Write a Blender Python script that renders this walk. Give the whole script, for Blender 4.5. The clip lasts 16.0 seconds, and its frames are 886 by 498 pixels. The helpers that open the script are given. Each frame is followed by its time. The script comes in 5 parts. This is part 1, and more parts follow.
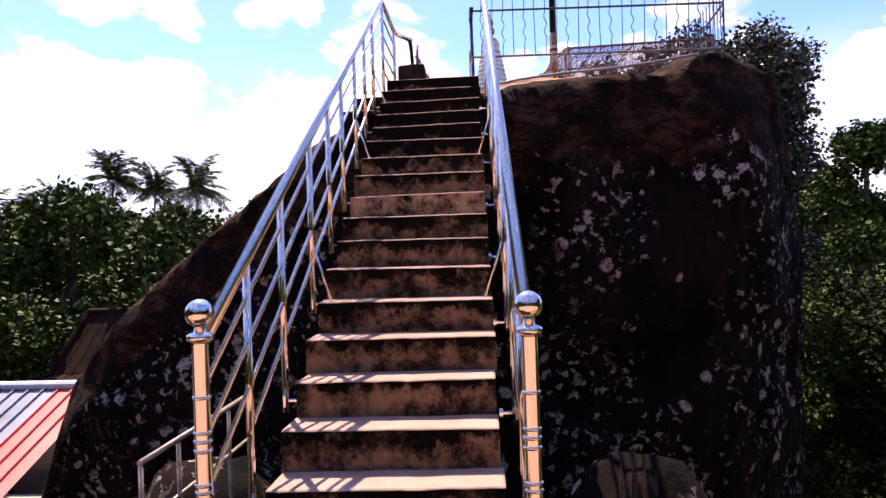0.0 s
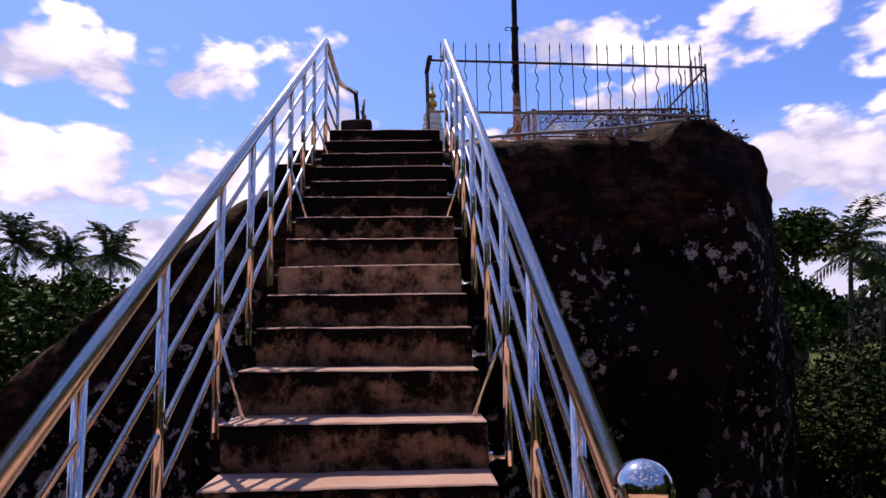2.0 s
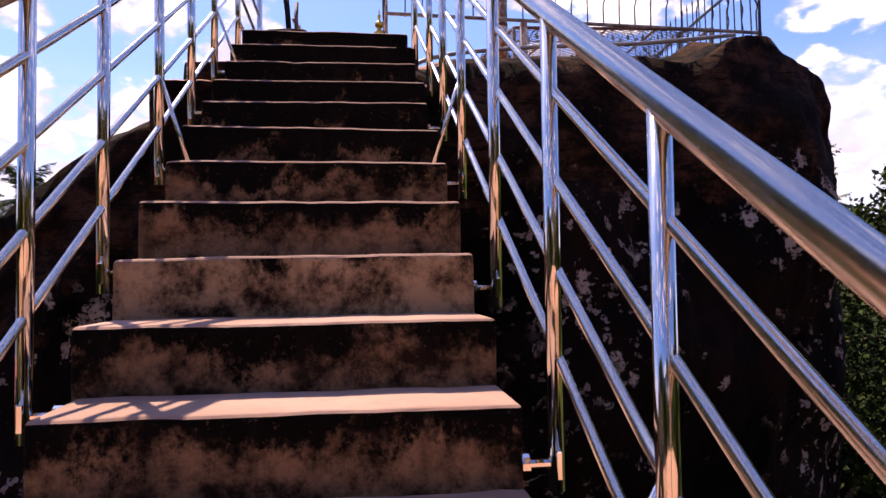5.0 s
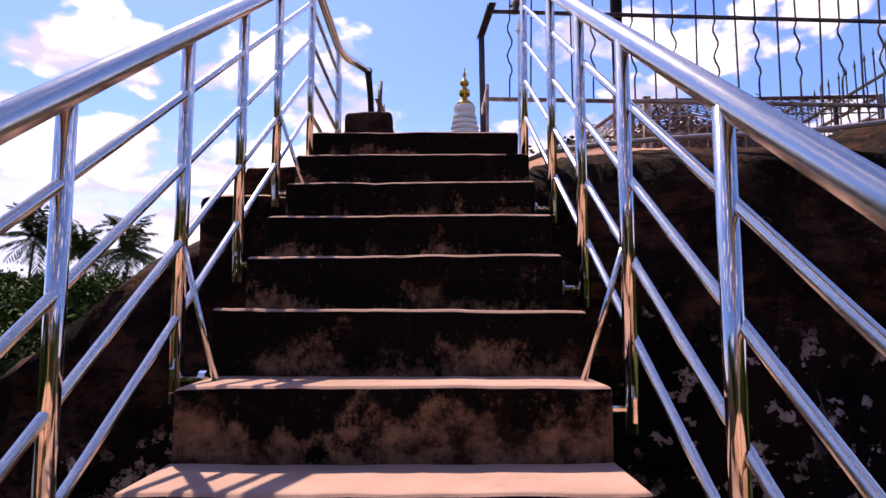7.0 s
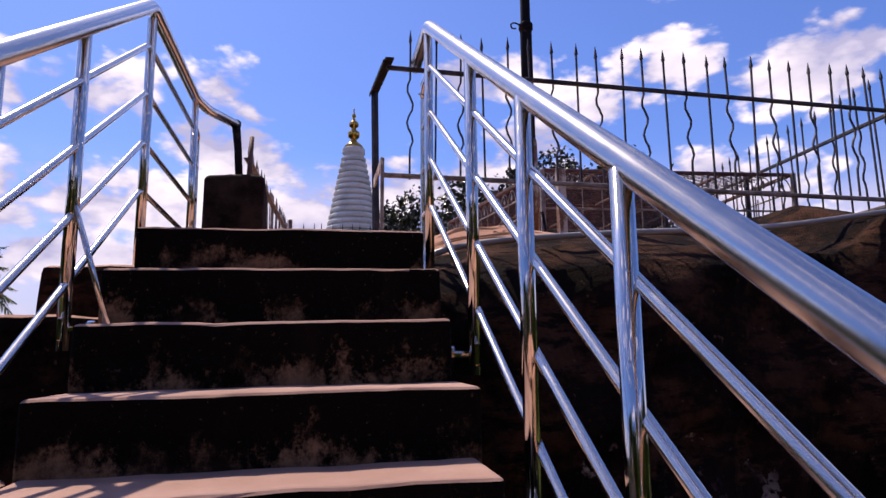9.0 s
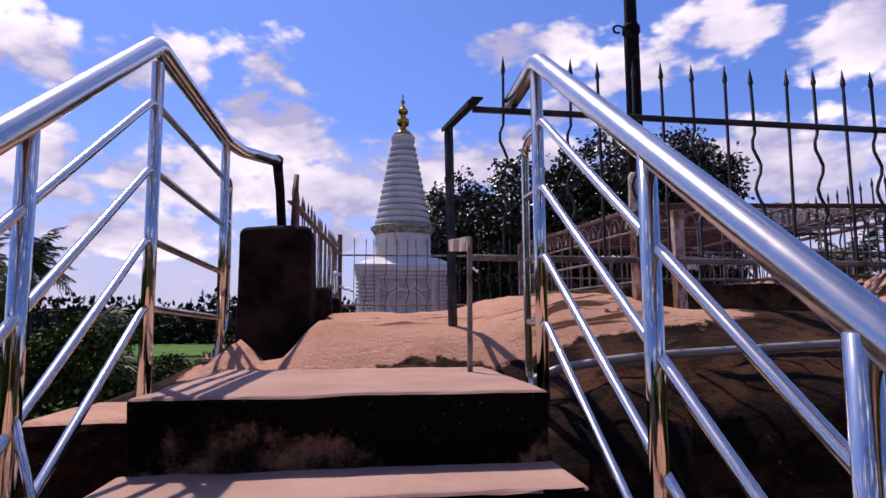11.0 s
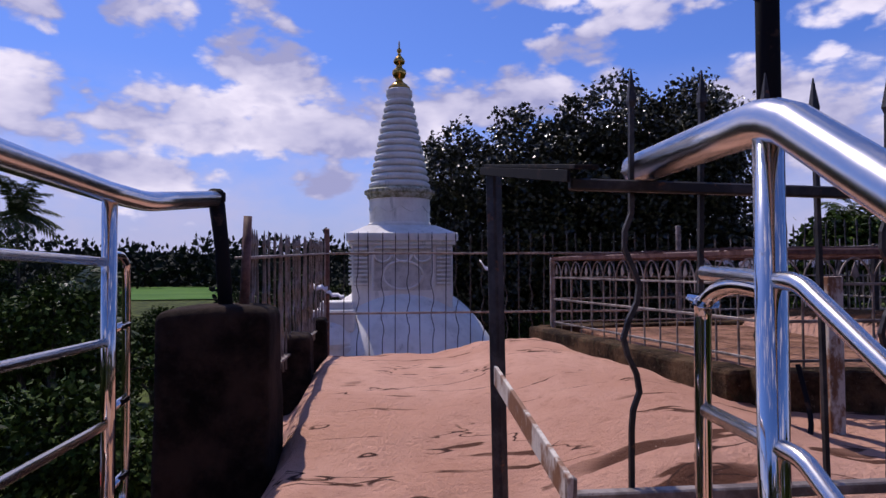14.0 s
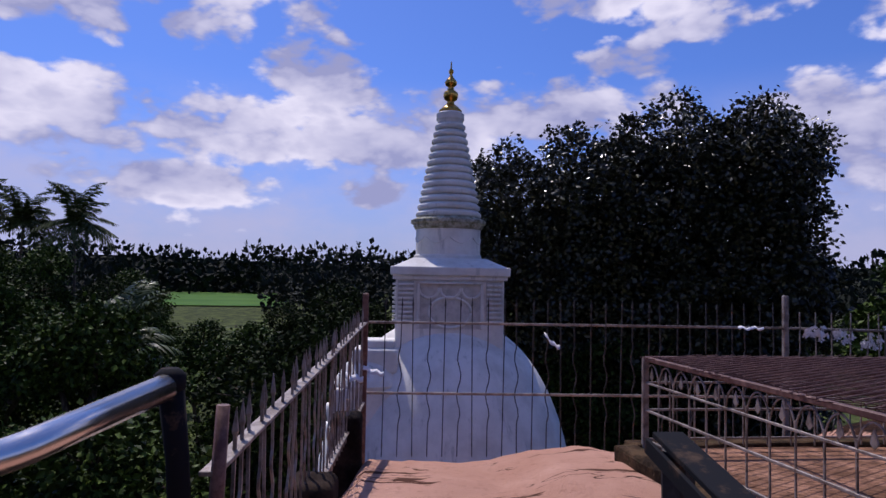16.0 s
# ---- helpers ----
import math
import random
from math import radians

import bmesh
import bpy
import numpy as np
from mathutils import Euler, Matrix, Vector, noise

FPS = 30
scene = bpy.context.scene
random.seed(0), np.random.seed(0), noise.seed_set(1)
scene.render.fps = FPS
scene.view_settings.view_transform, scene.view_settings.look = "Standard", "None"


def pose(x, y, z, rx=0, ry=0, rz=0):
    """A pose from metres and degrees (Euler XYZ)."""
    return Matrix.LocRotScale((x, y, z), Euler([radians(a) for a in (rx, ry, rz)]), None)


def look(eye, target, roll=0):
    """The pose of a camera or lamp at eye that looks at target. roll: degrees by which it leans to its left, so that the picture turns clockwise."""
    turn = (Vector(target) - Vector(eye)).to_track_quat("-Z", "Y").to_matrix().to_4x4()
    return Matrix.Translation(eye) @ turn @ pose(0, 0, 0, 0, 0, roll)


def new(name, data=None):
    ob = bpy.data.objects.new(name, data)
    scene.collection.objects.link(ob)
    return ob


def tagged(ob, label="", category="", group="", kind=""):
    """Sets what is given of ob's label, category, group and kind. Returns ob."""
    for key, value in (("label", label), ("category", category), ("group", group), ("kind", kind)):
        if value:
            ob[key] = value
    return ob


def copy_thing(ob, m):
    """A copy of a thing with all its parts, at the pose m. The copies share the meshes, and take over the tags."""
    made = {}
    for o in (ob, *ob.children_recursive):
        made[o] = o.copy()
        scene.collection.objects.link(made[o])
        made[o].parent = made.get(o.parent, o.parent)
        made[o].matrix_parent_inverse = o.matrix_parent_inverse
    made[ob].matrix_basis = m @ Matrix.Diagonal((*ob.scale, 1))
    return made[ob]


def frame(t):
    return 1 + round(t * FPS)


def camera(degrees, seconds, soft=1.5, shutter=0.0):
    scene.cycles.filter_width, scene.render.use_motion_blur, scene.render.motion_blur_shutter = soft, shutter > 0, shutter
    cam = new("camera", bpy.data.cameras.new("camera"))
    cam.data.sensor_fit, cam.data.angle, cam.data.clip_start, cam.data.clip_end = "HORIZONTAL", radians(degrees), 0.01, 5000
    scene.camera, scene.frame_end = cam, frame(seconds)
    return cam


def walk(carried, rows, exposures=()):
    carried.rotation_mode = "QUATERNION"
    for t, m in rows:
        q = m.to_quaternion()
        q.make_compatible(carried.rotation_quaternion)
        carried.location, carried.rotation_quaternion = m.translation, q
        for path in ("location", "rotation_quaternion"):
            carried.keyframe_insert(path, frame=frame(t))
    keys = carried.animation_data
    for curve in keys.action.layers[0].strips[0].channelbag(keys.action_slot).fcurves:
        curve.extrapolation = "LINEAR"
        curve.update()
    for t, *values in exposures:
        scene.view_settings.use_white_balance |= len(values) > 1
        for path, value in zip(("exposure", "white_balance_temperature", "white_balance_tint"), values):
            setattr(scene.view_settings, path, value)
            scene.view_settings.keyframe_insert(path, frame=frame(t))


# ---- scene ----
# camera: seconds, eye, target, roll
PATH = [
    (0, (0.134, 0.692, 1.621), (-0.001, 2.688, 1.627), -1.8),
    (0.5, (-0.007, 1.015, 1.68), (-0.095, 3.009, 1.804), 0.2),
    (1, (0.001, 1.371, 1.675), (-0.203, 3.346, 1.91), 0.2),
    (1.5, (-0.081, 1.726, 1.691), (-0.363, 3.685, 1.974), 0.5),
    (2, (-0.154, 2.022, 1.715), (-0.068, 4.006, 1.949), -0.7),
    (2.5, (-0.184, 2.428, 1.713), (-0.115, 4.408, 1.986), -0.5),
    (3, (-0.208, 2.725, 1.735), (-0.095, 4.711, 1.943), -0.6),
    (5.5, (-0.279, 4.184, 2.197), (-0.013, 6.165, 2.267), -0.8),
    (6, (-0.325, 4.405, 2.384), (-0.171, 6.396, 2.487), -0.9),
    (6.5, (-0.286, 4.643, 2.513), (-0.152, 6.631, 2.681), -1.0),
    (7, (-0.323, 4.891, 2.654), (-0.304, 6.88, 2.863), 0.0),
    (7.5, (-0.317, 5.031, 2.785), (-0.202, 7.005, 3.085), -0.6),
    (8, (-0.292, 5.25, 2.963), (-0.185, 7.218, 3.302), -0.8),
    (8.5, (-0.338, 5.453, 3.063), (-0.304, 7.409, 3.479), 0.2),
    (9, (-0.288, 5.685, 3.139), (0.069, 7.629, 3.45), -0.7),
    (9.5, (-0.333, 5.922, 3.319), (-0.025, 7.884, 3.551), -1.4),
    (10, (-0.376, 6.093, 3.507), (-0.157, 8.064, 3.767), -0.4),
    (12.5, (-0.35, 7.098, 4.095), (-0.087, 9.075, 4.244), -0.8),
    (13, (-0.332, 7.279, 4.227), (-0.024, 9.252, 4.348), -0.9),
    (13.5, (-0.311, 7.514, 4.37), (0.035, 9.482, 4.437), -1.0),
    (14, (-0.361, 7.744, 4.461), (-0.122, 9.729, 4.517), -0.3),
    (14.5, (-0.349, 7.94, 4.611), (-0.141, 9.927, 4.696), -1.0),
    (15, (-0.343, 8.16, 4.803), (-0.333, 10.144, 5.051), 0.1),
    (15.5, (-0.388, 8.4, 4.919), (-0.477, 10.39, 5.102), 0.8),
    (16, (-0.362, 8.702, 4.973), (-0.261, 10.698, 5.062), 1.1),
]
cam = camera(68.0, 16.0)
EXPOSURES = [(0.0, 1.35, 7950, 16), (0.5, 1.15, 7850, 16), (1.0, 0.8, 7650, 16), (1.5, 0.55, 7500, 16), (2.0, 0.4, 7450, 16), (3.0, 0.45, 7550, 16), (5.5, 1.12, 8550, 19),
             (6.0, 1.2, 8450, 19), (7.0, 0.83, 7950, 18), (8.5, 0.3, 7400, 16), (10.0, 0.2, 7250, 17), (12.5, -0.2, 6500, 20), (14.5, -0.27, 6300, 18), (16.0, -0.35, 6150, 17)]
walk(cam, [(t, look(e, g, r)) for t, e, g, r in PATH], EXPOSURES)

# ---- world, sun and clouds ----
SUN_AZ, SUN_EL = radians(-28), radians(59.5)
world = bpy.data.worlds.new("world")
scene.world = world
world.use_nodes = True
wt = world.node_tree
background = wt.nodes["Background"]


def wmath(op, a, b=None, c=None):
    node = wt.nodes.new("ShaderNodeMath")
    node.operation = op
    for slot, v in enumerate((a, b, c)):
        if v is None:
            continue
        if isinstance(v, (int, float)):
            node.inputs[slot].default_value = v
        else:
            wt.links.new(v, node.inputs[slot])
    return node.outputs[0]


def wvec(op, a, b=None, scale=None):
    node = wt.nodes.new("ShaderNodeVectorMath")
    node.operation = op
    for slot, v in enumerate((a, b)):
        if v is None:
            continue
        if isinstance(v, tuple):
            node.inputs[slot].default_value = v
        else:
            wt.links.new(v, node.inputs[slot])
    if scale is not None:
        if isinstance(scale, (int, float)):
            node.inputs[3].default_value = scale
        else:
            wt.links.new(scale, node.inputs[3])
    return node.outputs


def wramp(value, lo, hi, smooth=True):
    node = wt.nodes.new("ShaderNodeMapRange")
    node.interpolation_type = "SMOOTHSTEP" if smooth else "LINEAR"
    node.inputs[1].default_value, node.inputs[2].default_value = lo, hi
    wt.links.new(value, node.inputs[0])
    return node.outputs[0]


def wmix(fac, a, b, blend="MIX"):
    node = wt.nodes.new("ShaderNodeMix")
    node.data_type, node.blend_type = "RGBA", blend
    for slot, v in ((0, fac), (6, a), (7, b)):
        if isinstance(v, (int, float)):
            node.inputs[slot].default_value = v
        elif isinstance(v, tuple):
            node.inputs[slot].default_value = (*v, 1)
        else:
            wt.links.new(v, node.inputs[slot])
    return node.outputs[2]


sky = wt.nodes.new("ShaderNodeTexSky")
sky.sky_type, sky.sun_disc = "NISHITA", False
sky.sun_elevation, sky.sun_rotation = SUN_EL, SUN_AZ
sky.air_density, sky.dust_density, sky.ozone_density = 1.0, 0.8, 3.0
SKY_STRENGTH = 0.095
way = wt.nodes.new("ShaderNodeTexCoord").outputs["Generated"]
parts = wt.nodes.new("ShaderNodeSeparateXYZ")
wt.links.new(way, parts.inputs[0])
up = parts.outputs[2]
# cumulus puffs: bearing from north clockwise, height, half width, half height, all in degrees
PUFFS = [(-31, 20.5, 6.5, 3.0), (-27.5, 12.5, 7, 3.2), (-17, 21.0, 4.8, 2.6), (-9.0, 18.6, 4.0, 4.2), (-6.5, 15, 4.5, 2.4), (-15, 12, 7, 2.6), (-4, 12, 7, 3.2),
         (3, 13, 5, 3.6), (8.5, 14.5, 4.6, 3.2), (13.5, 14.2, 5.5, 3.6), (13.7, 23, 5, 2.2), (18.5, 18.3, 4.5, 1.7), (25, 20.6, 5.5, 2.4), (31, 23, 5, 2.4),
         (32, 13.5, 4, 3.2), (36.5, 11, 5.5, 4.2), (20, 12, 6, 4), (27, 11, 6, 3), (-37, 14, 7, 4.5), (-41, 21, 6, 3.2), (41, 21, 6, 3.4), (-3.5, 7.6, 3, 1.4), (-20, 7.5, 8, 1.6)]
cover = None
for bearing, height, half, tall in PUFFS:
    b, h = radians(bearing), radians(height)
    across = wvec("DOT_PRODUCT", way, (math.cos(b) / math.sin(radians(half)), -math.sin(b) / math.sin(radians(half)), 0.0))[1]
    over = wmath("MULTIPLY", wmath("SUBTRACT", up, math.sin(h)), 1 / math.sin(radians(tall)))
    reach = wmath("ADD", wmath("MULTIPLY", across, across), wmath("MULTIPLY", over, over))
    near = wramp(reach, 2.2, 0.0, False)
    cover = near if cover is None else wmath("MAXIMUM", cover, near)
overhead = wramp(up, 0.42, 0.60)
bank = wmath("MULTIPLY", wramp(up, 0.045, 0.13), wramp(up, 0.27, 0.16))
flatway = wvec("MULTIPLY", way, (1.0, 1.0, 1.9))[0]


def cloud_noise(vector, scale, detail, rough):
    node = wt.nodes.new("ShaderNodeTexNoise")
    node.inputs["Scale"].default_value, node.inputs["Detail"].default_value = scale, detail
    node.inputs["Roughness"].default_value, node.inputs["Distortion"].default_value = rough, 0.15
    wt.links.new(vector, node.inputs["Vector"])
    return node.outputs["Fac"]


billow = wt.nodes.new("ShaderNodeTexVoronoi")
billow.feature = "SMOOTH_F1"
billow.inputs["Scale"].default_value, billow.inputs["Smoothness"].default_value, billow.inputs["Detail"].default_value = 17.0, 0.25, 2.0
warp = wt.nodes.new("ShaderNodeTexNoise")
warp.inputs["Scale"].default_value, warp.inputs["Detail"].default_value = 9.0, 4.0
wt.links.new(flatway, warp.inputs["Vector"])
wt.links.new(wvec("ADD", flatway, wvec("SCALE", warp.outputs["Color"], scale=0.06)[0])[0], billow.inputs["Vector"])
round_ = wmath("MULTIPLY", wmath("SUBTRACT", 0.5, billow.outputs["Distance"]), 0.20)
puffy = wmath("ADD", cloud_noise(flatway, 6.0, 10.0, 0.56), round_)
above = cloud_noise(wvec("ADD", flatway, (-0.012, 0.01, 0.035))[0], 7.0, 4.0, 0.5)
amount = wmath("ADD", wmath("MULTIPLY", wmath("SUBTRACT", puffy, 0.5), 1.25), wmath("ADD", 0.445, wmath("MULTIPLY", cover, 0.42)))
amount = wmath("ADD", amount, wmath("ADD", wmath("MULTIPLY", bank, 0.06), wmath("MULTIPLY", overhead, 0.15)))
dense = wramp(amount, 0.55, 0.72)
veil = wmath("MULTIPLY", wramp(cloud_noise(flatway, 3.4, 6.0, 0.6), 0.36, 0.66), wramp(up, 0.30, 0.16))
lit = wramp(wmath("SUBTRACT", puffy, above), -0.16, 0.12, False)
deep = wramp(amount, 0.70, 1.02)
shade = wmath("MULTIPLY", lit, wmath("SUBTRACT", 1.0, wmath("MULTIPLY", deep, 0.5)))
cloud = wmix(shade, (0.42, 0.44, 0.70), (1.03, 0.99, 1.12))
clear = wmix(1.0, wmix(1.0, sky.outputs[0], (0.66 * SKY_STRENGTH, 0.91 * SKY_STRENGTH, 1.62 * SKY_STRENGTH), "MULTIPLY"), (0, 0, 0), "ADD")
hazy = wmix(wmath("MULTIPLY", wramp(up, 0.24, 0.0), 0.75), clear, (0.50, 0.52, 0.78))
hazy = wmix(wmath("MULTIPLY", veil, 0.72), hazy, (0.62, 0.61, 0.84))
wt.links.new(wmix(dense, hazy, cloud), background.inputs[0])
background.inputs[1].default_value = 1.0

sun = new("sun", bpy.data.lights.new("sun", "SUN"))
sun.data.energy, sun.data.angle, sun.data.color = 4.6, radians(0.5), (1.0, 0.93, 0.86)
sun_from = Vector((math.sin(SUN_AZ) * math.cos(SUN_EL), math.cos(SUN_AZ) * math.cos(SUN_EL), math.sin(SUN_EL)))
sun.matrix_world = look(sun_from * 60, (0, 0, 0))


# ---- materials ----
class Mat:
    """A node material with a Principled shader and small helpers to wire it."""

    def __init__(self, name, colour=(0.5, 0.5, 0.5), rough=0.6, metal=0.0):
        self.m = bpy.data.materials.new(name)
        self.m.use_nodes = True
        self.t = self.m.node_tree
        self.p = self.t.nodes["Principled BSDF"]
        self.p.inputs["Base Color"].default_value = (*colour, 1)
        self.p.inputs["Roughness"].default_value = rough
        self.p.inputs["Metallic"].default_value = metal
        if rough >= 0.8:
            self.p.inputs["Specular IOR Level"].default_value = 0.08
        self.obj = self.t.nodes.new("ShaderNodeTexCoord").outputs["Object"]
        self.world = self.t.nodes.new("ShaderNodeNewGeometry").outputs["Position"]

    def noise(self, scale, detail=5.0, rough=0.6, stretch=None, where=None, distort=0.0):
        n = self.t.nodes.new("ShaderNodeTexNoise")
        n.inputs["Scale"].default_value, n.inputs["Detail"].default_value = scale, detail
        n.inputs["Roughness"].default_value, n.inputs["Distortion"].default_value = rough, distort
        v = where or self.world
        if stretch:
            k = self.t.nodes.new("ShaderNodeVectorMath")
            k.operation = "MULTIPLY"
            k.inputs[1].default_value = stretch
            self.t.links.new(v, k.inputs[0])
            v = k.outputs[0]
        self.t.links.new(v, n.inputs["Vector"])
        return n.outputs["Fac"]

    def cells(self, scale, feature="F1"):
        n = self.t.nodes.new("ShaderNodeTexVoronoi")
        n.feature = feature
        n.inputs["Scale"].default_value = scale
        self.t.links.new(self.world, n.inputs["Vector"])
        return n.outputs["Distance"]

    def ramp(self, value, lo, hi, a=0.0, b=1.0):
        n = self.t.nodes.new("ShaderNodeMapRange")
        n.interpolation_type = "SMOOTHSTEP"
        for slot, v in ((1, lo), (2, hi), (3, a), (4, b)):
            n.inputs[slot].default_value = v
        self.t.links.new(value, n.inputs[0])
        return n.outputs[0]

    def math(self, op, a, b):
        n = self.t.nodes.new("ShaderNodeMath")
        n.operation = op
        for slot, v in ((0, a), (1, b)):
            if isinstance(v, (int, float)):
                n.inputs[slot].default_value = v
            else:
                self.t.links.new(v, n.inputs[slot])
        return n.outputs[0]

    def mix(self, fac, a, b):
        n = self.t.nodes.new("ShaderNodeMix")
        n.data_type = "RGBA"
        for slot, v in ((0, fac), (6, a), (7, b)):
            if isinstance(v, (int, float)):
                n.inputs[slot].default_value = v
            elif isinstance(v, tuple):
                n.inputs[slot].default_value = (*v, 1)
            else:
                self.t.links.new(v, n.inputs[slot])
        return n.outputs[2]

    def random(self):
        return self.t.nodes.new("ShaderNodeObjectInfo").outputs["Random"]

    def island(self):
        return self.t.nodes.new("ShaderNodeNewGeometry").outputs["Random Per Island"]

    def colour(self, socket):
        self.t.links.new(socket, self.p.inputs["Base Color"])
        return self

    def rough(self, socket):
        self.t.links.new(socket, self.p.inputs["Roughness"])
        return self

    def bump(self, height, strength=0.4, distance=0.01):
        n = self.t.nodes.new("ShaderNodeBump")
        n.inputs["Strength"].default_value, n.inputs["Distance"].default_value = strength, distance
        self.t.links.new(height, n.inputs["Height"])
        self.t.links.new(n.outputs[0], self.p.inputs["Normal"])
        return self


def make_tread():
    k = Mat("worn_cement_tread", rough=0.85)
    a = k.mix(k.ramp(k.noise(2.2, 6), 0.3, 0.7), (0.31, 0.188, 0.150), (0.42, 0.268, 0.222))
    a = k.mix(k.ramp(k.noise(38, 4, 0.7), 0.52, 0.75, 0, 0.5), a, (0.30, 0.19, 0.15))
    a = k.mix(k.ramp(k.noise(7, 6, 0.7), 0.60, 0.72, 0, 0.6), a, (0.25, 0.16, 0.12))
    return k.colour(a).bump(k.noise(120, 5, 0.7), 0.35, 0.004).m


def make_riser(name, pale, shade_shift=0.0):
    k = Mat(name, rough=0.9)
    # Mottled mildew stain, with the base also darkened to deepen the risers' shade.
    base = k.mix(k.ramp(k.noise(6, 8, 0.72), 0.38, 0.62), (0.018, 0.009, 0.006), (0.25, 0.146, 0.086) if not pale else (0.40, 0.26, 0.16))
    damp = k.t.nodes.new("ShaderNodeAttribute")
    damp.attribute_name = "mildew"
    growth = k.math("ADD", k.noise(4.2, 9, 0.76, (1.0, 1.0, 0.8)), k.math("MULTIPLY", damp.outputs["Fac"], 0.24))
    mould = k.ramp(growth, 0.585 + pale * 0.1 - shade_shift, 0.70 + pale * 0.12 - shade_shift)
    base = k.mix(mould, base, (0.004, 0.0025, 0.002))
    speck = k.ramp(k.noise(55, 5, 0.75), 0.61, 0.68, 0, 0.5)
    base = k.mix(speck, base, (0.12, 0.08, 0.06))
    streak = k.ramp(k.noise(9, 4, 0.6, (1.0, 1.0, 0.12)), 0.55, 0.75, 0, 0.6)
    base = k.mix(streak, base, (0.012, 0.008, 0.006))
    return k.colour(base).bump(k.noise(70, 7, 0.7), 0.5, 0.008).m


def make_concrete():
    k = Mat("raw_concrete", rough=0.92)
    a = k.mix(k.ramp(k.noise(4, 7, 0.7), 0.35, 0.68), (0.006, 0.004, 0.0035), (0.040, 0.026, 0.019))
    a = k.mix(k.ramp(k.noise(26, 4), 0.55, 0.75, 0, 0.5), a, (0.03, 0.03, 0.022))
    return k.colour(a).bump(k.noise(60, 7, 0.7), 0.6, 0.01).m


def make_steel(name, polish, scratched, spots):
    k = Mat(name, (0.76, 0.73, 0.70), 0.2, 1.0)
    scuff = k.ramp(k.noise(14, 4, 0.6), 0.3, 0.75, polish, scratched)
    k.rough(k.math("ADD", scuff, k.ramp(k.noise(60, 3, 0.6), 0.55, 0.75, 0.0, 0.06 * spots)))
    a = k.mix(k.ramp(k.noise(30, 5, 0.7), 0.62, 0.72, 0, 0.5 * spots), (0.72, 0.67, 0.615), (0.40, 0.33, 0.28))
    return k.colour(a).m


def make_iron():
    k = Mat("weathered_painted_iron", rough=0.55, metal=0.25)
    a = k.mix(k.ramp(k.noise(9, 6, 0.7), 0.42, 0.62), (0.018, 0.016, 0.016), (0.06, 0.053, 0.052))
    a = k.mix(k.ramp(k.noise(24, 6, 0.75), 0.58, 0.68), a, (0.16, 0.065, 0.03))
    return k.colour(a).bump(k.noise(80, 5, 0.7), 0.35, 0.004).m


def make_silver_iron():
    k = Mat("aluminium_painted_iron", rough=0.5, metal=0.35)
    a = k.mix(k.ramp(k.noise(12, 6, 0.7), 0.40, 0.62), (0.32, 0.27, 0.235), (0.15, 0.115, 0.095))
    a = k.mix(k.ramp(k.noise(28, 6, 0.75), 0.60, 0.70), a, (0.15, 0.06, 0.03))
    return k.colour(a).bump(k.noise(80, 5, 0.7), 0.35, 0.004).m


def make_black_pole():
    k = Mat("black_pole_paint", rough=0.82)
    a = k.mix(k.ramp(k.noise(14, 6, 0.7), 0.55, 0.70), (0.012, 0.012, 0.014), (0.07, 0.045, 0.03))
    return k.colour(a).m


def make_rusty_white():
    k = Mat("peeling_white_paint_on_steel", rough=0.6)
    a = k.mix(k.ramp(k.noise(7, 6, 0.7, (1, 1, 0.5)), 0.44, 0.54), (0.58, 0.52, 0.44), (0.20, 0.085, 0.035))
    a = k.mix(k.ramp(k.noise(35, 5, 0.7), 0.55, 0.7, 0, 0.7), a, (0.35, 0.30, 0.26))
    return k.colour(a).bump(k.noise(40, 5), 0.4, 0.005).m


def make_white_plaster():
    k = Mat("white_limewashed_plaster", rough=0.8)
    a = k.mix(k.ramp(k.noise(1.6, 7, 0.65), 0.35, 0.72), (0.80, 0.77, 0.72), (0.60, 0.57, 0.52))
    a = k.mix(k.ramp(k.noise(5, 6, 0.7, (1, 1, 0.15)), 0.56, 0.74, 0, 0.7), a, (0.26, 0.26, 0.24))
    a = k.mix(k.ramp(k.noise(22, 6, 0.75), 0.64, 0.74, 0, 0.5), a, (0.22, 0.22, 0.19))
    return k.colour(a).bump(k.noise(30, 6, 0.7), 0.25, 0.01).m


def make_shaded_plaster():
    k = Mat("shade_greyed_plaster", rough=0.9)
    # Greyed plaster colour stands for shade in the chamber's recesses.
    a = k.mix(k.ramp(k.noise(6, 7, 0.7), 0.35, 0.7), (0.62, 0.59, 0.55), (0.40, 0.38, 0.35))
    return k.colour(a).bump(k.noise(30, 6, 0.7), 0.25, 0.01).m


def make_gold():
    k = Mat("gilded_metal", (0.55, 0.30, 0.06), 0.28, 1.0)
    a = k.mix(k.ramp(k.noise(18, 5), 0.45, 0.7), (0.62, 0.36, 0.08), (0.25, 0.14, 0.04))
    return k.colour(a).m


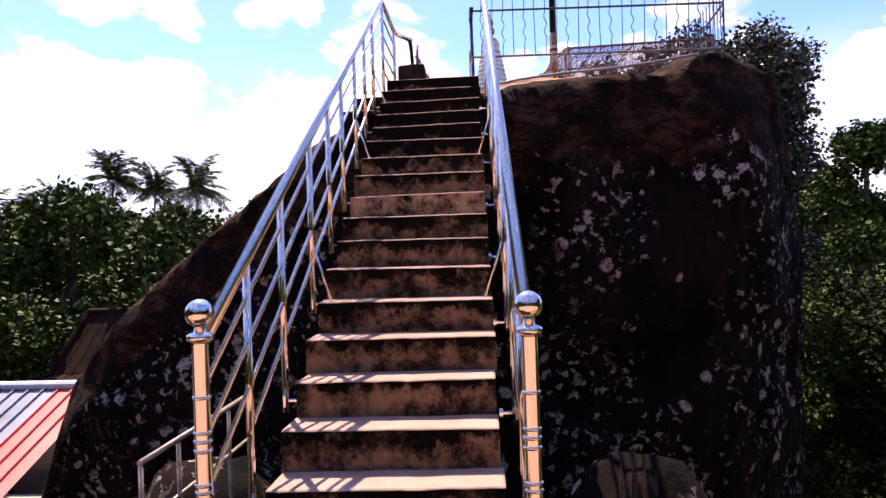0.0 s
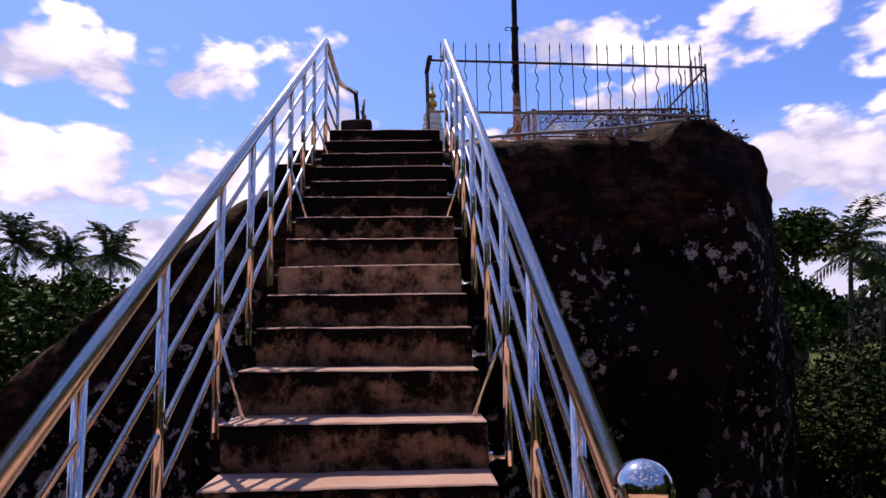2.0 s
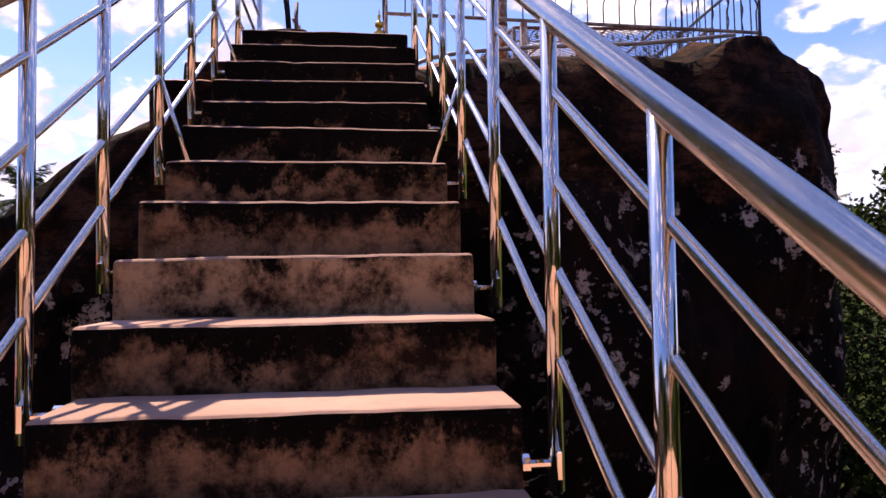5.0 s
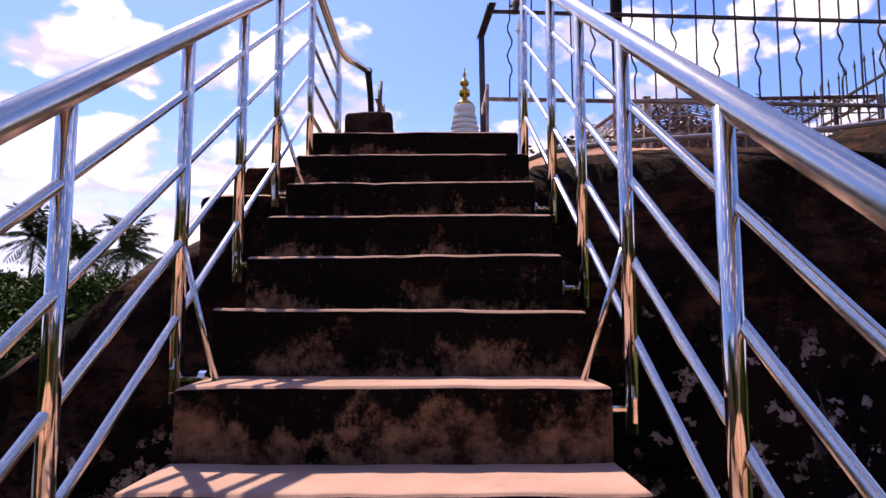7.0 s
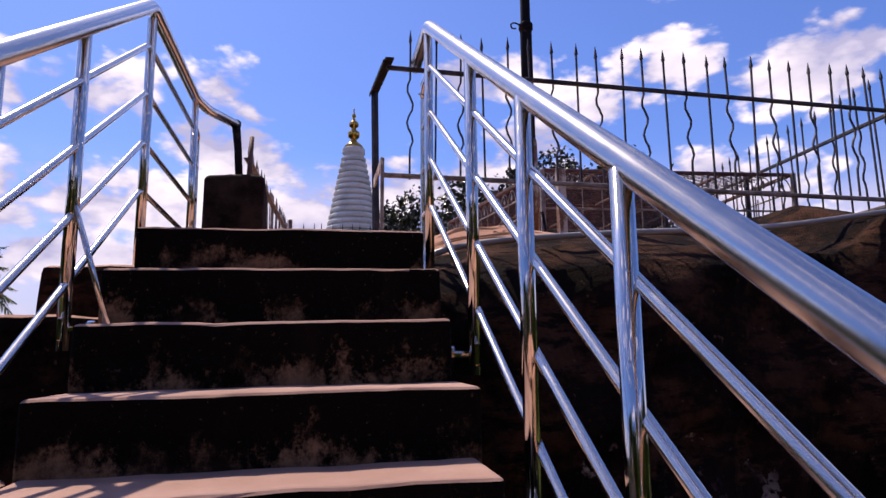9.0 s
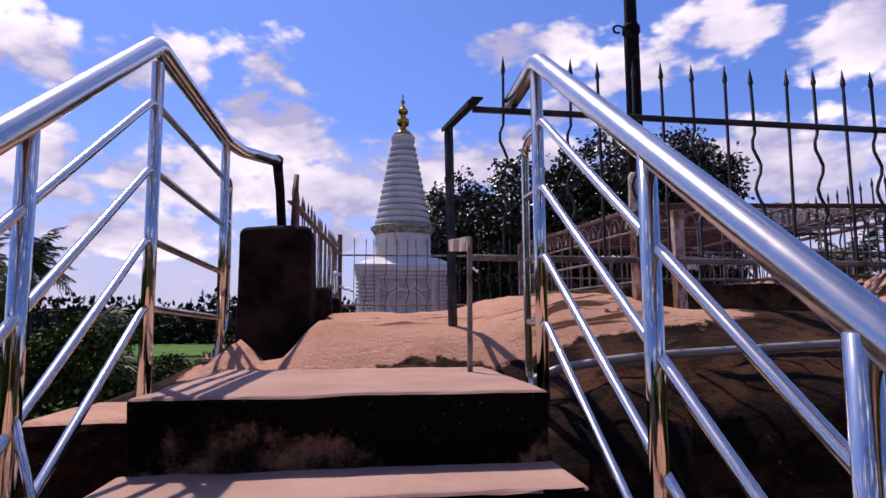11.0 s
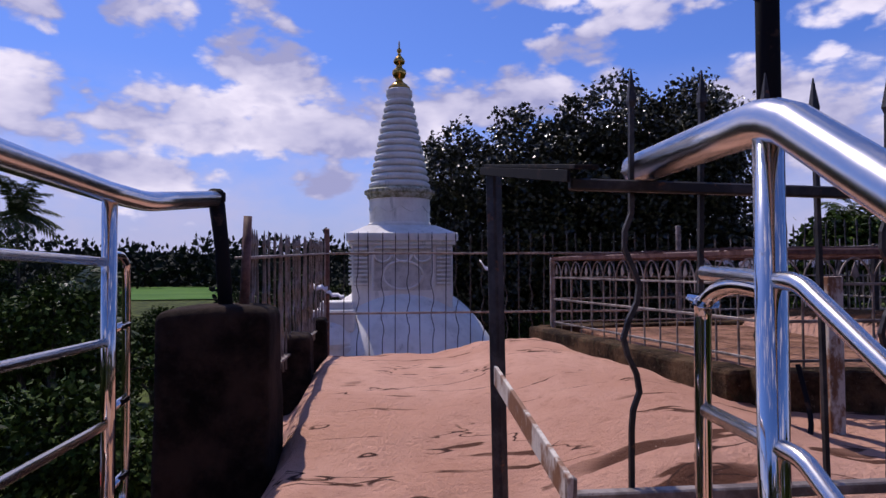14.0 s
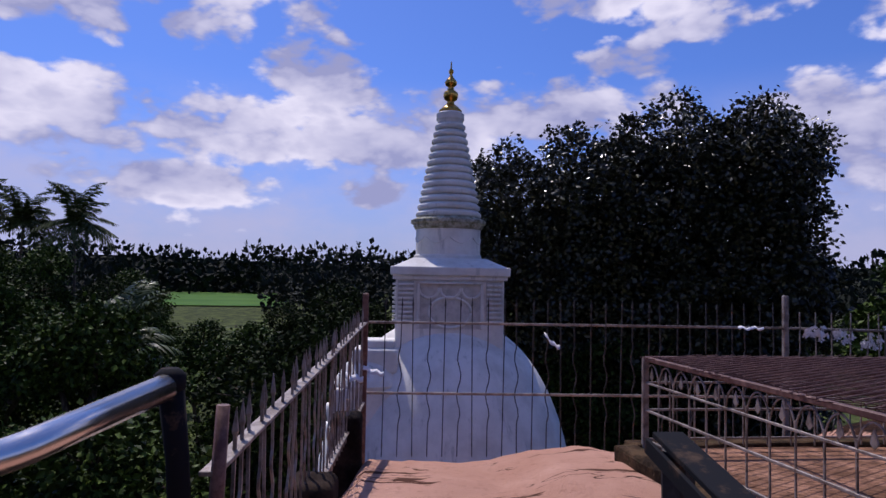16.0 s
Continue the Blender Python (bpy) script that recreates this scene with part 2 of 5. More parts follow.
def shaded_rock_face_colour(k):
    # Dark gneiss pushed near black: the face's shade is in this base colour.
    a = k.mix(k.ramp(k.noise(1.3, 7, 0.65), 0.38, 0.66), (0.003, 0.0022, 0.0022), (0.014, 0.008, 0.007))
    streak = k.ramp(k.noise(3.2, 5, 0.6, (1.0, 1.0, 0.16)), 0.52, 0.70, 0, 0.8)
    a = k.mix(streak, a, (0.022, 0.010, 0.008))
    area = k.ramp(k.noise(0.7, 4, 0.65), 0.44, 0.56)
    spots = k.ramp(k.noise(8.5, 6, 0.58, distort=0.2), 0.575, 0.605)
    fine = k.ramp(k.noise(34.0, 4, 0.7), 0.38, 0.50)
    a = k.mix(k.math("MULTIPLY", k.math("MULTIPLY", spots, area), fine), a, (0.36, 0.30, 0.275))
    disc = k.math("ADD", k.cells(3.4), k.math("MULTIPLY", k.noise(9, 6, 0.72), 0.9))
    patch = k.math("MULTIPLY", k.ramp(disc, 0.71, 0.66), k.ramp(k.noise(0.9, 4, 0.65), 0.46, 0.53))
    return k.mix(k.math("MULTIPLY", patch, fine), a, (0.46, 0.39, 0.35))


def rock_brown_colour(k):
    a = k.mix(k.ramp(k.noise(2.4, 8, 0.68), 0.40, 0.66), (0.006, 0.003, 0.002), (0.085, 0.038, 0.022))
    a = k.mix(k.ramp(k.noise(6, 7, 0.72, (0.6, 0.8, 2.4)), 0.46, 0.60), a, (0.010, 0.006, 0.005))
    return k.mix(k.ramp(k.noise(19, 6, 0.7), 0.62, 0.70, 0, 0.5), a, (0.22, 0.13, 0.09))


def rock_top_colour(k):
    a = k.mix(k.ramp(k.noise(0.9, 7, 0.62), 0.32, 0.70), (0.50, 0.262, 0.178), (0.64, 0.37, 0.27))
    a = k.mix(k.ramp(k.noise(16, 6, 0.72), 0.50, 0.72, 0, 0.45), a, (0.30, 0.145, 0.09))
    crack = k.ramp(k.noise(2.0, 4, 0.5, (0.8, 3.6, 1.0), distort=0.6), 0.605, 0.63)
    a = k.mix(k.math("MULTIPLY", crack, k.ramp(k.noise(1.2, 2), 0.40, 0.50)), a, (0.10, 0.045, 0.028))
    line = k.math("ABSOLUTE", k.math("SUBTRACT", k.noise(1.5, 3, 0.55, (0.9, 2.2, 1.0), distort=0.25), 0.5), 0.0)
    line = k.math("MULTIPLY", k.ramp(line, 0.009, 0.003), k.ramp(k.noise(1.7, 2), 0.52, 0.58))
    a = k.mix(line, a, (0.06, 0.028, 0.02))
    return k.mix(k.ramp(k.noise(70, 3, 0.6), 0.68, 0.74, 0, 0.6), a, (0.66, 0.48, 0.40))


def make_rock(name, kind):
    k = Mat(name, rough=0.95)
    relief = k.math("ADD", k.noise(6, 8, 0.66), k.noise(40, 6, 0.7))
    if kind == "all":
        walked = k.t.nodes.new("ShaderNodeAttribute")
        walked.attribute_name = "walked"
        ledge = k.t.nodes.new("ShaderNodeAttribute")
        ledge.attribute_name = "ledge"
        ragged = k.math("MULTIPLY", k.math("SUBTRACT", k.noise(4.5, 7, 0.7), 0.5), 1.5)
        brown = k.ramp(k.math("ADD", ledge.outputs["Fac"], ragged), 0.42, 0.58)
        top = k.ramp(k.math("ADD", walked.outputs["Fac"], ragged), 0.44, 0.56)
        k.colour(k.mix(top, k.mix(brown, shaded_rock_face_colour(k), rock_brown_colour(k)), rock_top_colour(k)))
    elif kind == "face":
        k.colour(shaded_rock_face_colour(k))
    elif kind == "brown":
        k.colour(rock_brown_colour(k))
    else:
        k.colour(rock_top_colour(k))
    return k.bump(relief, 0.7, 0.045).m


def make_leaf(name, dark, light, gloss=0.42, shine=0.22):
    k = Mat(name, rough=gloss)
    k.colour(k.mix(k.island(), dark, light))
    k.p.inputs["Specular IOR Level"].default_value = shine
    return k.m


def make_bark():
    k = Mat("grey_brown_bark", rough=0.95)
    a = k.mix(k.ramp(k.noise(9, 6, 0.7, (1, 1, 0.25)), 0.35, 0.65), (0.05, 0.037, 0.027), (0.16, 0.125, 0.095))
    return k.colour(a).bump(k.noise(22, 6, 0.7, (1, 1, 0.3)), 0.7, 0.03).m


def make_ground():
    k = Mat("grass_and_leaf_litter", rough=0.95)
    a = k.mix(k.ramp(k.noise(0.35, 7, 0.65), 0.38, 0.64), (0.022, 0.028, 0.012), (0.09, 0.115, 0.03))
    a = k.mix(k.ramp(k.noise(2.2, 6, 0.7), 0.55, 0.7, 0, 0.8), a, (0.05, 0.035, 0.02))
    return k.colour(a).bump(k.noise(14, 6, 0.7), 0.8, 0.08).m


def make_paddy():
    k = Mat("young_rice_crop", rough=0.8)
    a = k.mix(k.ramp(k.noise(0.03, 6, 0.6), 0.35, 0.65), (0.04, 0.11, 0.012), (0.07, 0.15, 0.02))
    return k.colour(a).m


def make_metal_roof(name, colour, worn):
    k = Mat(name, rough=0.45, metal=0.1)
    a = k.mix(k.ramp(k.noise(1.4, 6, 0.65), 0.4, 0.7), colour, worn)
    return k.colour(a).m


def make_tile_roof():
    k = Mat("old_clay_roof_tile", rough=0.9)
    a = k.mix(k.random(), (0.010, 0.004, 0.003), (0.03, 0.011, 0.008))
    a = k.mix(k.ramp(k.noise(5, 6, 0.7), 0.5, 0.68, 0, 0.7), a, (0.02, 0.015, 0.012))
    return k.colour(a).m


def make_red_oxide():
    k = Mat("red_oxide_painted_iron", rough=0.6, metal=0.1)
    a = k.mix(k.ramp(k.noise(12, 6, 0.7), 0.42, 0.64), (0.085, 0.032, 0.025), (0.19, 0.10, 0.075))
    return k.colour(a).bump(k.noise(60, 5), 0.3, 0.004).m


def make_cloth():
    k = Mat("sun_bleached_cloth", rough=0.9)
    return k.colour(k.mix(k.noise(20, 4), (0.62, 0.60, 0.62), (0.80, 0.78, 0.80))).m


def make_soil():
    k = Mat("dry_red_earth", rough=0.95)
    a = k.mix(k.ramp(k.noise(5, 7, 0.7), 0.36, 0.66), (0.17, 0.085, 0.05), (0.42, 0.22, 0.14))
    a = k.mix(k.ramp(k.noise(30, 6, 0.7), 0.55, 0.66, 0, 0.8), a, (0.07, 0.045, 0.03))
    return k.colour(a).bump(k.noise(40, 6, 0.7), 0.7, 0.02).m


def make_mossy_kerb():
    k = Mat("moss_stained_concrete", rough=0.92)
    a = k.mix(k.ramp(k.noise(5, 7, 0.7), 0.36, 0.64), (0.018, 0.011, 0.007), (0.115, 0.070, 0.038))
    a = k.mix(k.ramp(k.noise(17, 6, 0.72), 0.54, 0.66, 0, 0.8), a, (0.055, 0.050, 0.022))
    a = k.mix(k.ramp(k.noise(45, 4, 0.7), 0.62, 0.70, 0, 0.7), a, (0.20, 0.15, 0.11))
    return k.colour(a).bump(k.noise(30, 7, 0.72), 0.9, 0.02).m


def make_mossy_plaster():
    k = Mat("algae_stained_plaster", rough=0.88)
    a = k.mix(k.ramp(k.noise(7, 7, 0.7), 0.38, 0.62), (0.16, 0.15, 0.085), (0.46, 0.44, 0.36))
    return k.colour(a).bump(k.noise(30, 6, 0.7), 0.25, 0.01).m


SOIL, KERB, MOSSY = make_soil(), make_mossy_kerb(), make_mossy_plaster()
TREAD, RISER, RISER_PALE, CONCRETE = make_tread(), make_riser("mildewed_shaded_riser", 0), make_riser("pale_cement_riser", 1), make_concrete()
# Darker copy of the riser: deeper shade on the upper steps, as colour.
RISER_SHADED = make_riser("shade_blackened_riser", 0, 0.10)
STEEL, BRUSHED = make_steel("polished_stainless_steel", 0.05, 0.10, 1.0), make_steel("hand_worn_stainless_steel", 0.20, 0.25, 0.2)
IRON, SILVER, POLE, RUSTY = make_iron(), make_silver_iron(), make_black_pole(), make_rusty_white()
PLASTER, SHADED_PLASTER, GOLD = make_white_plaster(), make_shaded_plaster(), make_gold()
ROCK, FACE = make_rock("gneiss_outcrop", "all"), make_rock("shade_darkened_gneiss_with_lichen", "face")
BROWN, TOP = make_rock("brown_weathered_rock", "brown"), make_rock("footworn_pinkish_rock", "top")
BARK, GROUND, PADDY, TILE, OXIDE, CLOTH = make_bark(), make_ground(), make_paddy(), make_tile_roof(), make_red_oxide(), make_cloth()
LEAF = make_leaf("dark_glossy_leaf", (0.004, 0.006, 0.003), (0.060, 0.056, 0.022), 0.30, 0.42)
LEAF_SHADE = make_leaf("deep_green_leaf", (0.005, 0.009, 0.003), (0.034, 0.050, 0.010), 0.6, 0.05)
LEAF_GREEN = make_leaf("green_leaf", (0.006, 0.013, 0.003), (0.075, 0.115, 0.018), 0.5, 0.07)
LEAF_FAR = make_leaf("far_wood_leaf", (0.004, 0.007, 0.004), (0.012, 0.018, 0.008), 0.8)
FROND = make_leaf("coconut_frond", (0.022, 0.036, 0.010), (0.085, 0.11, 0.032), 0.4)
RED_ROOF = make_metal_roof("red_sheet_roof", (0.52, 0.09, 0.075), (0.42, 0.13, 0.11))
BLUE_ROOF = make_metal_roof("blue_grey_sheet_roof", (0.17, 0.19, 0.26), (0.12, 0.13, 0.17))
WHITE_ROOF = make_metal_roof("pale_sheet_roof", (0.62, 0.64, 0.70), (0.45, 0.46, 0.52))
WALLPAINT = make_metal_roof("pale_wall_paint", (0.45, 0.42, 0.38), (0.30, 0.28, 0.25))
PIPE = make_metal_roof("grey_plastic_pipe", (0.30, 0.29, 0.29), (0.20, 0.19, 0.18))


# ---- mesh helpers ----
def mesh_of(name, bm, *materials, smooth=False):
    data = bpy.data.meshes.new(name)
    bmesh.ops.recalc_face_normals(bm, faces=bm.faces[:])
    bm.to_mesh(data)
    bm.free()
    for m in materials:
        data.materials.append(m)
    if smooth:
        data.polygons.foreach_set("use_smooth", [len(p.vertices) <= 4 for p in data.polygons])
    return data


def part(name, bm, material, parent, label="", smooth=False):
    materials = material if isinstance(material, tuple) else (material,)
    ob = new(name, mesh_of(name, bm, *materials, smooth=smooth))
    ob.parent = parent
    if label:
        ob["label"] = label
    return ob


def share(name, data, parent, m=None, label=""):
    ob = new(name, data)
    ob.parent = parent
    if m is not None:
        ob.matrix_basis = m
    if label:
        ob["label"] = label
    return ob


def thing(name, label, category, group="", kind="", at=(0, 0, 0)):
    ob = tagged(new(name), label, category, group, kind)
    ob.location = at
    return ob


def add_box(bm, lo, hi, bevel=0.0, segments=2):
    lo, hi = Vector(lo), Vector(hi)
    made = bmesh.ops.create_cube(bm, size=1, matrix=Matrix.Translation((lo + hi) / 2) @ Matrix.Diagonal((*(hi - lo), 1)))
    if bevel:
        edges = list({e for v in made["verts"] for e in v.link_edges})
        bmesh.ops.bevel(bm, geom=edges, offset=bevel, segments=segments, affect="EDGES", profile=0.5)


def boxed(lo, hi, bevel=0.0, segments=2):
    bm = bmesh.new()
    add_box(bm, lo, hi, bevel, segments)
    return bm


def add_tube(bm, points, radius, sides=10, caps=True):
    """Sweeps a circle (or, with 4 sides, a square bar) along points; radius may be a list."""
    points = [Vector(p) for p in points]
    radii = radius if isinstance(radius, (list, tuple)) else [radius] * len(points)
    rings, side = [], None
    for n, p in enumerate(points):
        ahead = (points[min(n + 1, len(points) - 1)] - points[max(n - 1, 0)]).normalized()
        if side is None:
            side = ahead.cross(Vector((0, 0, 1)) if abs(ahead.z) < 0.9 else Vector((0, 1, 0))).normalized()
        side = (side - ahead * side.dot(ahead)).normalized()
        other = ahead.cross(side)
        stretch = 1.0
        if 0 < n < len(points) - 1:
            stretch = 1 / max(0.5, (points[n] - points[n - 1]).normalized().dot(ahead))
        ring = []
        for k in range(sides):
            a = 2 * math.pi * (k + 0.5) / sides
            ring.append(bm.verts.new(p + (side * math.cos(a) + other * math.sin(a)) * radii[n] * (stretch if sides > 4 else 1)))
        rings.append(ring)
    for r, s in zip(rings, rings[1:]):
        for k in range(sides):
            bm.faces.new((r[k], r[(k + 1) % sides], s[(k + 1) % sides], s[k]))
    if caps:
        bm.faces.new(rings[0][::-1])
        bm.faces.new(rings[-1])


def tube(points, radius, sides=10):
    bm = bmesh.new()
    add_tube(bm, points, radius, sides)
    return bm


def add_lathe(bm, profile, centre=(0, 0, 0), sides=24):
    c = Vector(centre)
    rings = []
    for r, z in profile:
        rings.append([bm.verts.new(c + Vector((r * math.cos(2 * math.pi * k / sides), r * math.sin(2 * math.pi * k / sides), z))) for k in range(sides)])
    for r, s in zip(rings, rings[1:]):
        for k in range(sides):
            bm.faces.new((r[k], r[(k + 1) % sides], s[(k + 1) % sides], s[k]))
    bm.faces.new(rings[0][::-1])
    bm.faces.new(rings[-1])


def lathe(profile, centre=(0, 0, 0), sides=24):
    bm = bmesh.new()
    add_lathe(bm, profile, centre, sides)
    return bm


def elbowed(points, reach=0.035):
    """Adds a point close before and after each bend, so that the straight runs stay straight."""
    points = [Vector(p) for p in points]
    out = [points[0]]
    for a, b, c in zip(points, points[1:], points[2:]):
        out += [b + (a - b).normalized() * reach, b + (a - b).normalized() * reach * 0.35 + (c - b).normalized() * reach * 0.35, b + (c - b).normalized() * reach]
    return out + [points[-1]]


def curve_of(points, steps=6):
    """A smooth line through points."""
    points = [Vector(p) for p in points]
    full, out = [points[0], *points, points[-1]], []
    for a, b, c, d in zip(full, full[1:], full[2:], full[3:]):
        for n in range(steps):
            t = n / steps
            out.append(0.5 * (2 * b + (c - a) * t + (2 * a - 5 * b + 4 * c - d) * t * t + (3 * b - a - 3 * c + d) * t ** 3))
    return out + [points[-1]]


def interp(x, table):
    xs, ys = zip(*table)
    return float(np.interp(x, xs, ys))


def smoothstep(x, lo, hi):
    t = min(1, max(0, (x - lo) / (hi - lo)))
    return t * t * (3 - 2 * t)


# ---- the rock ----
GROUND_Z = -6.0
EDGE = [(-7.3, -6.1), (-6.6, -2.6), (-6.1, -1.3), (-5.6, 0.0), (-4.74, 0.92), (-4.07, 1.45), (-3.4, 1.95), (-2.74, 2.44), (-1.97, 2.98), (-1.5, 3.2),
        (-1.1, 3.33), (-0.9, 3.50), (0.2, 3.50), (0.5, 3.58), (1.4, 3.66), (2.3, 3.62), (2.5, 3.70), (2.7, 3.86), (3.05, 3.90),
        (3.42, 3.82), (3.85, 3.66), (4.15, 3.2), (4.36, 2.15), (4.50, 0.6), (4.56, -1.6), (4.64, -6.1)]
SUMMIT = [(8.2, 0.0), (8.9, 0.02), (9.15, 0.10), (9.35, 0.22), (9.6, 0.30), (10.4, 0.34), (11.2, 0.37), (12.4, 0.36), (13.2, 0.24), (13.7, 0.05), (14.2, -0.18), (14.8, -0.7), (15.6, -2.2), (16.2, -5)]


def rock_front(x):
    y = 8.32
    if x > 2.4:
        y += 0.95 * ((x - 2.4) / 1.5) ** 2.2
    if x < -1.2:
        y += 0.9 * ((-1.2 - x) / 5.0) ** 1.3
    return y


def rock_top(x, y):
    z = interp(x, EDGE)
    f = rock_front(x)
    yy = 8.35 + (y - f)
    s = interp(yy if x > 2.4 else y, SUMMIT)
    if x < -1.1:
        s = min(s, 0.36 * smoothstep(y, 8.95, 9.6) * smoothstep(x, -2.2, -1.4)) - 1.3 * smoothstep(y, 9.4, 11.5) * min(1.0, (-1.1 - x)) - max(0.0, y - 10.2) * 0.35 * smoothstep(-x, 1.1, 2.0)
    s -= smoothstep(-x, 0.60, 0.80) * smoothstep(x, -1.5, -1.1) * max(smoothstep(x, -1.0, -0.88), smoothstep(y, 9.8, 10.0)) * interp(y, [(8.9, 0), (9.3, 0.10), (9.6, 0.17), (10.0, 0.24), (13.0, 0.24)])
    if y > 9.2:
        s -= 0.12 * smoothstep(x, 0.75, 1.35) * smoothstep(y, 9.2, 9.7)
    return z + s


def rough_noise(p, scale, octaves=5):
    return noise.fractal(Vector(p) * scale, 0.9, 2.1, octaves, noise_basis="PERLIN_ORIGINAL")


def build_rock():
    verts, faces = [], []
    nface, ntop = 62, 84
    xs = np.concatenate([np.linspace(-7.2, -1.2, 70), np.linspace(-1.16, 3.2, 80), np.linspace(3.24, 4.62, 50)])
    for x in xs:
        f, top_z = rock_front(x), rock_top(x, rock_front(x) + 0.25)
        column = []
        for n in range(nface):
            t = n / (nface - 1)
            z = GROUND_Z - 0.2 + (top_z - 0.1 - GROUND_Z + 0.2) * t
            tuck = 0.55 * smoothstep(-z, 0.4, 4.2) if x > 0 else 0.0
            y = f + tuck - 0.12 * math.sin(math.pi * min(1, max(0, z / 3.6))) + 0.22 * t ** 14
            column.append((x, y, z))
        for n in range(1, ntop):
            t = n / (ntop - 1)
            y = f + 0.25 + (16.2 - f - 0.25) * t ** 1.15
            column.append((x, y, max(GROUND_Z - 0.3, rock_top(x, y))))
        for n, p in enumerate(column):
            on_face = n < nface
            big = rough_noise(p, 0.75, 4) * (0.22 if on_face else 0.03)
            fine = rough_noise((p[0] * 1.0, p[1], p[2] * (1.6 if on_face else 1)), 3.1, 5) * (0.05 if on_face else 0.022)
            ledge = -abs(rough_noise((p[0] * 0.6, p[1] * 2.2, p[2] * 2.2), 1.4, 3)) * (0.10 if n in range(nface - 8, nface + 3) else 0.0)
            path = 0.25 if (-1.2 < p[0] < 0.4 and p[1] < 9.2 and not on_face) else 1.0
            if on_face:
                verts.append((p[0] + fine * 0.4, p[1] - (big + fine) + ledge, p[2] + ledge))
            else:
                verts.append((p[0], p[1] + fine * 0.3, p[2] + (big + fine) * path + ledge))
    rows = nface + ntop - 1
    for a in range(len(xs) - 1):
        for b in range(rows - 1):
            i = a * rows + b
            faces.append((i, i + rows, i + rows + 1, i + 1))
    data = bpy.data.meshes.new("rock_outcrop")
    data.from_pydata(verts, [], faces)
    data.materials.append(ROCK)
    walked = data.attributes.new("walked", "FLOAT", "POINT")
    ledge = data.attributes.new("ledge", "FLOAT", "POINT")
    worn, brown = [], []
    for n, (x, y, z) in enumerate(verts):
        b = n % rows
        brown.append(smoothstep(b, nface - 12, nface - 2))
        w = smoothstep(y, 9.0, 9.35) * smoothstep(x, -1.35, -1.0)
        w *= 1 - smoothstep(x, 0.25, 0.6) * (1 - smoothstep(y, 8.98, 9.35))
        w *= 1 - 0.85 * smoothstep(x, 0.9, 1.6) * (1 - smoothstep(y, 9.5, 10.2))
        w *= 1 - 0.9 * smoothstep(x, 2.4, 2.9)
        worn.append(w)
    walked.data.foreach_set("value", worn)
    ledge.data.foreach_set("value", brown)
    data.polygons.foreach_set("use_smooth", [True] * len(faces))
    return tagged(new("rock_outcrop", data), "huge lichen-spotted rock, dark face deepened for shade, with a footworn pinkish summit", "rock", kind="structure")


build_rock()

# ground sheet, with the rice field far off
bm = bmesh.new()
bmesh.ops.create_grid(bm, x_segments=90, y_segments=90, size=60, matrix=Matrix.Translation((0, 20, GROUND_Z)))
for v in bm.verts:
    d = math.hypot(v.co.x, v.co.y - 8)
    v.co.z += 0.35 * rough_noise(v.co, 0.06, 3) * smoothstep(d, 6, 30)
    k = max(abs(v.co.x), abs(v.co.y - 20))
    if k > 50:
        v.co.x, v.co.y = v.co.x * (1 + (k - 50) * 6), 20 + (v.co.y - 20) * (1 + (k - 50) * 6)
        v.co.z = GROUND_Z
ground = new("ground", mesh_of("ground", bm, GROUND, smooth=True))
tagged(ground, "dark green grass and leaf litter under the trees", "ground", kind="structure")
bm = bmesh.new()
quad = [bm.verts.new((x, y, GROUND_Z + 0.45)) for x, y in ((-124, 225), (-40, 235), (-70, 395), (-155, 380))]
bm.faces.new(quad)
tagged(new("rice_field", mesh_of("rice_field", bm, PADDY)), "bright green young rice field beyond the trees", "field", kind="structure")

# ---- the flight of steps ----
RISE, RUN, Y0 = 0.19, 0.2715, 3.85
FIRST, LAST = -1, 16
TREADS = [(-1, 0.27), (0, 0.48), (1, 0.69), (2, 0.90), (3, 1.103), (4, 1.31), (5, 1.517), (6, 1.715), (7, 1.905), (8, 2.095), (9, 2.292), (10, 2.487), (11, 2.677), (12, 2.868), (13, 3.047), (14, 3.235), (15, 3.423), (16, 3.61)]


def step_left(k):
    return -0.995 + 0.0012 * k


def step_right(k):
    return 0.180 - 0.0052 * k


def nose_y(k):
    return Y0 + RUN * k


def tread_z(k):
    return interp(k, TREADS)


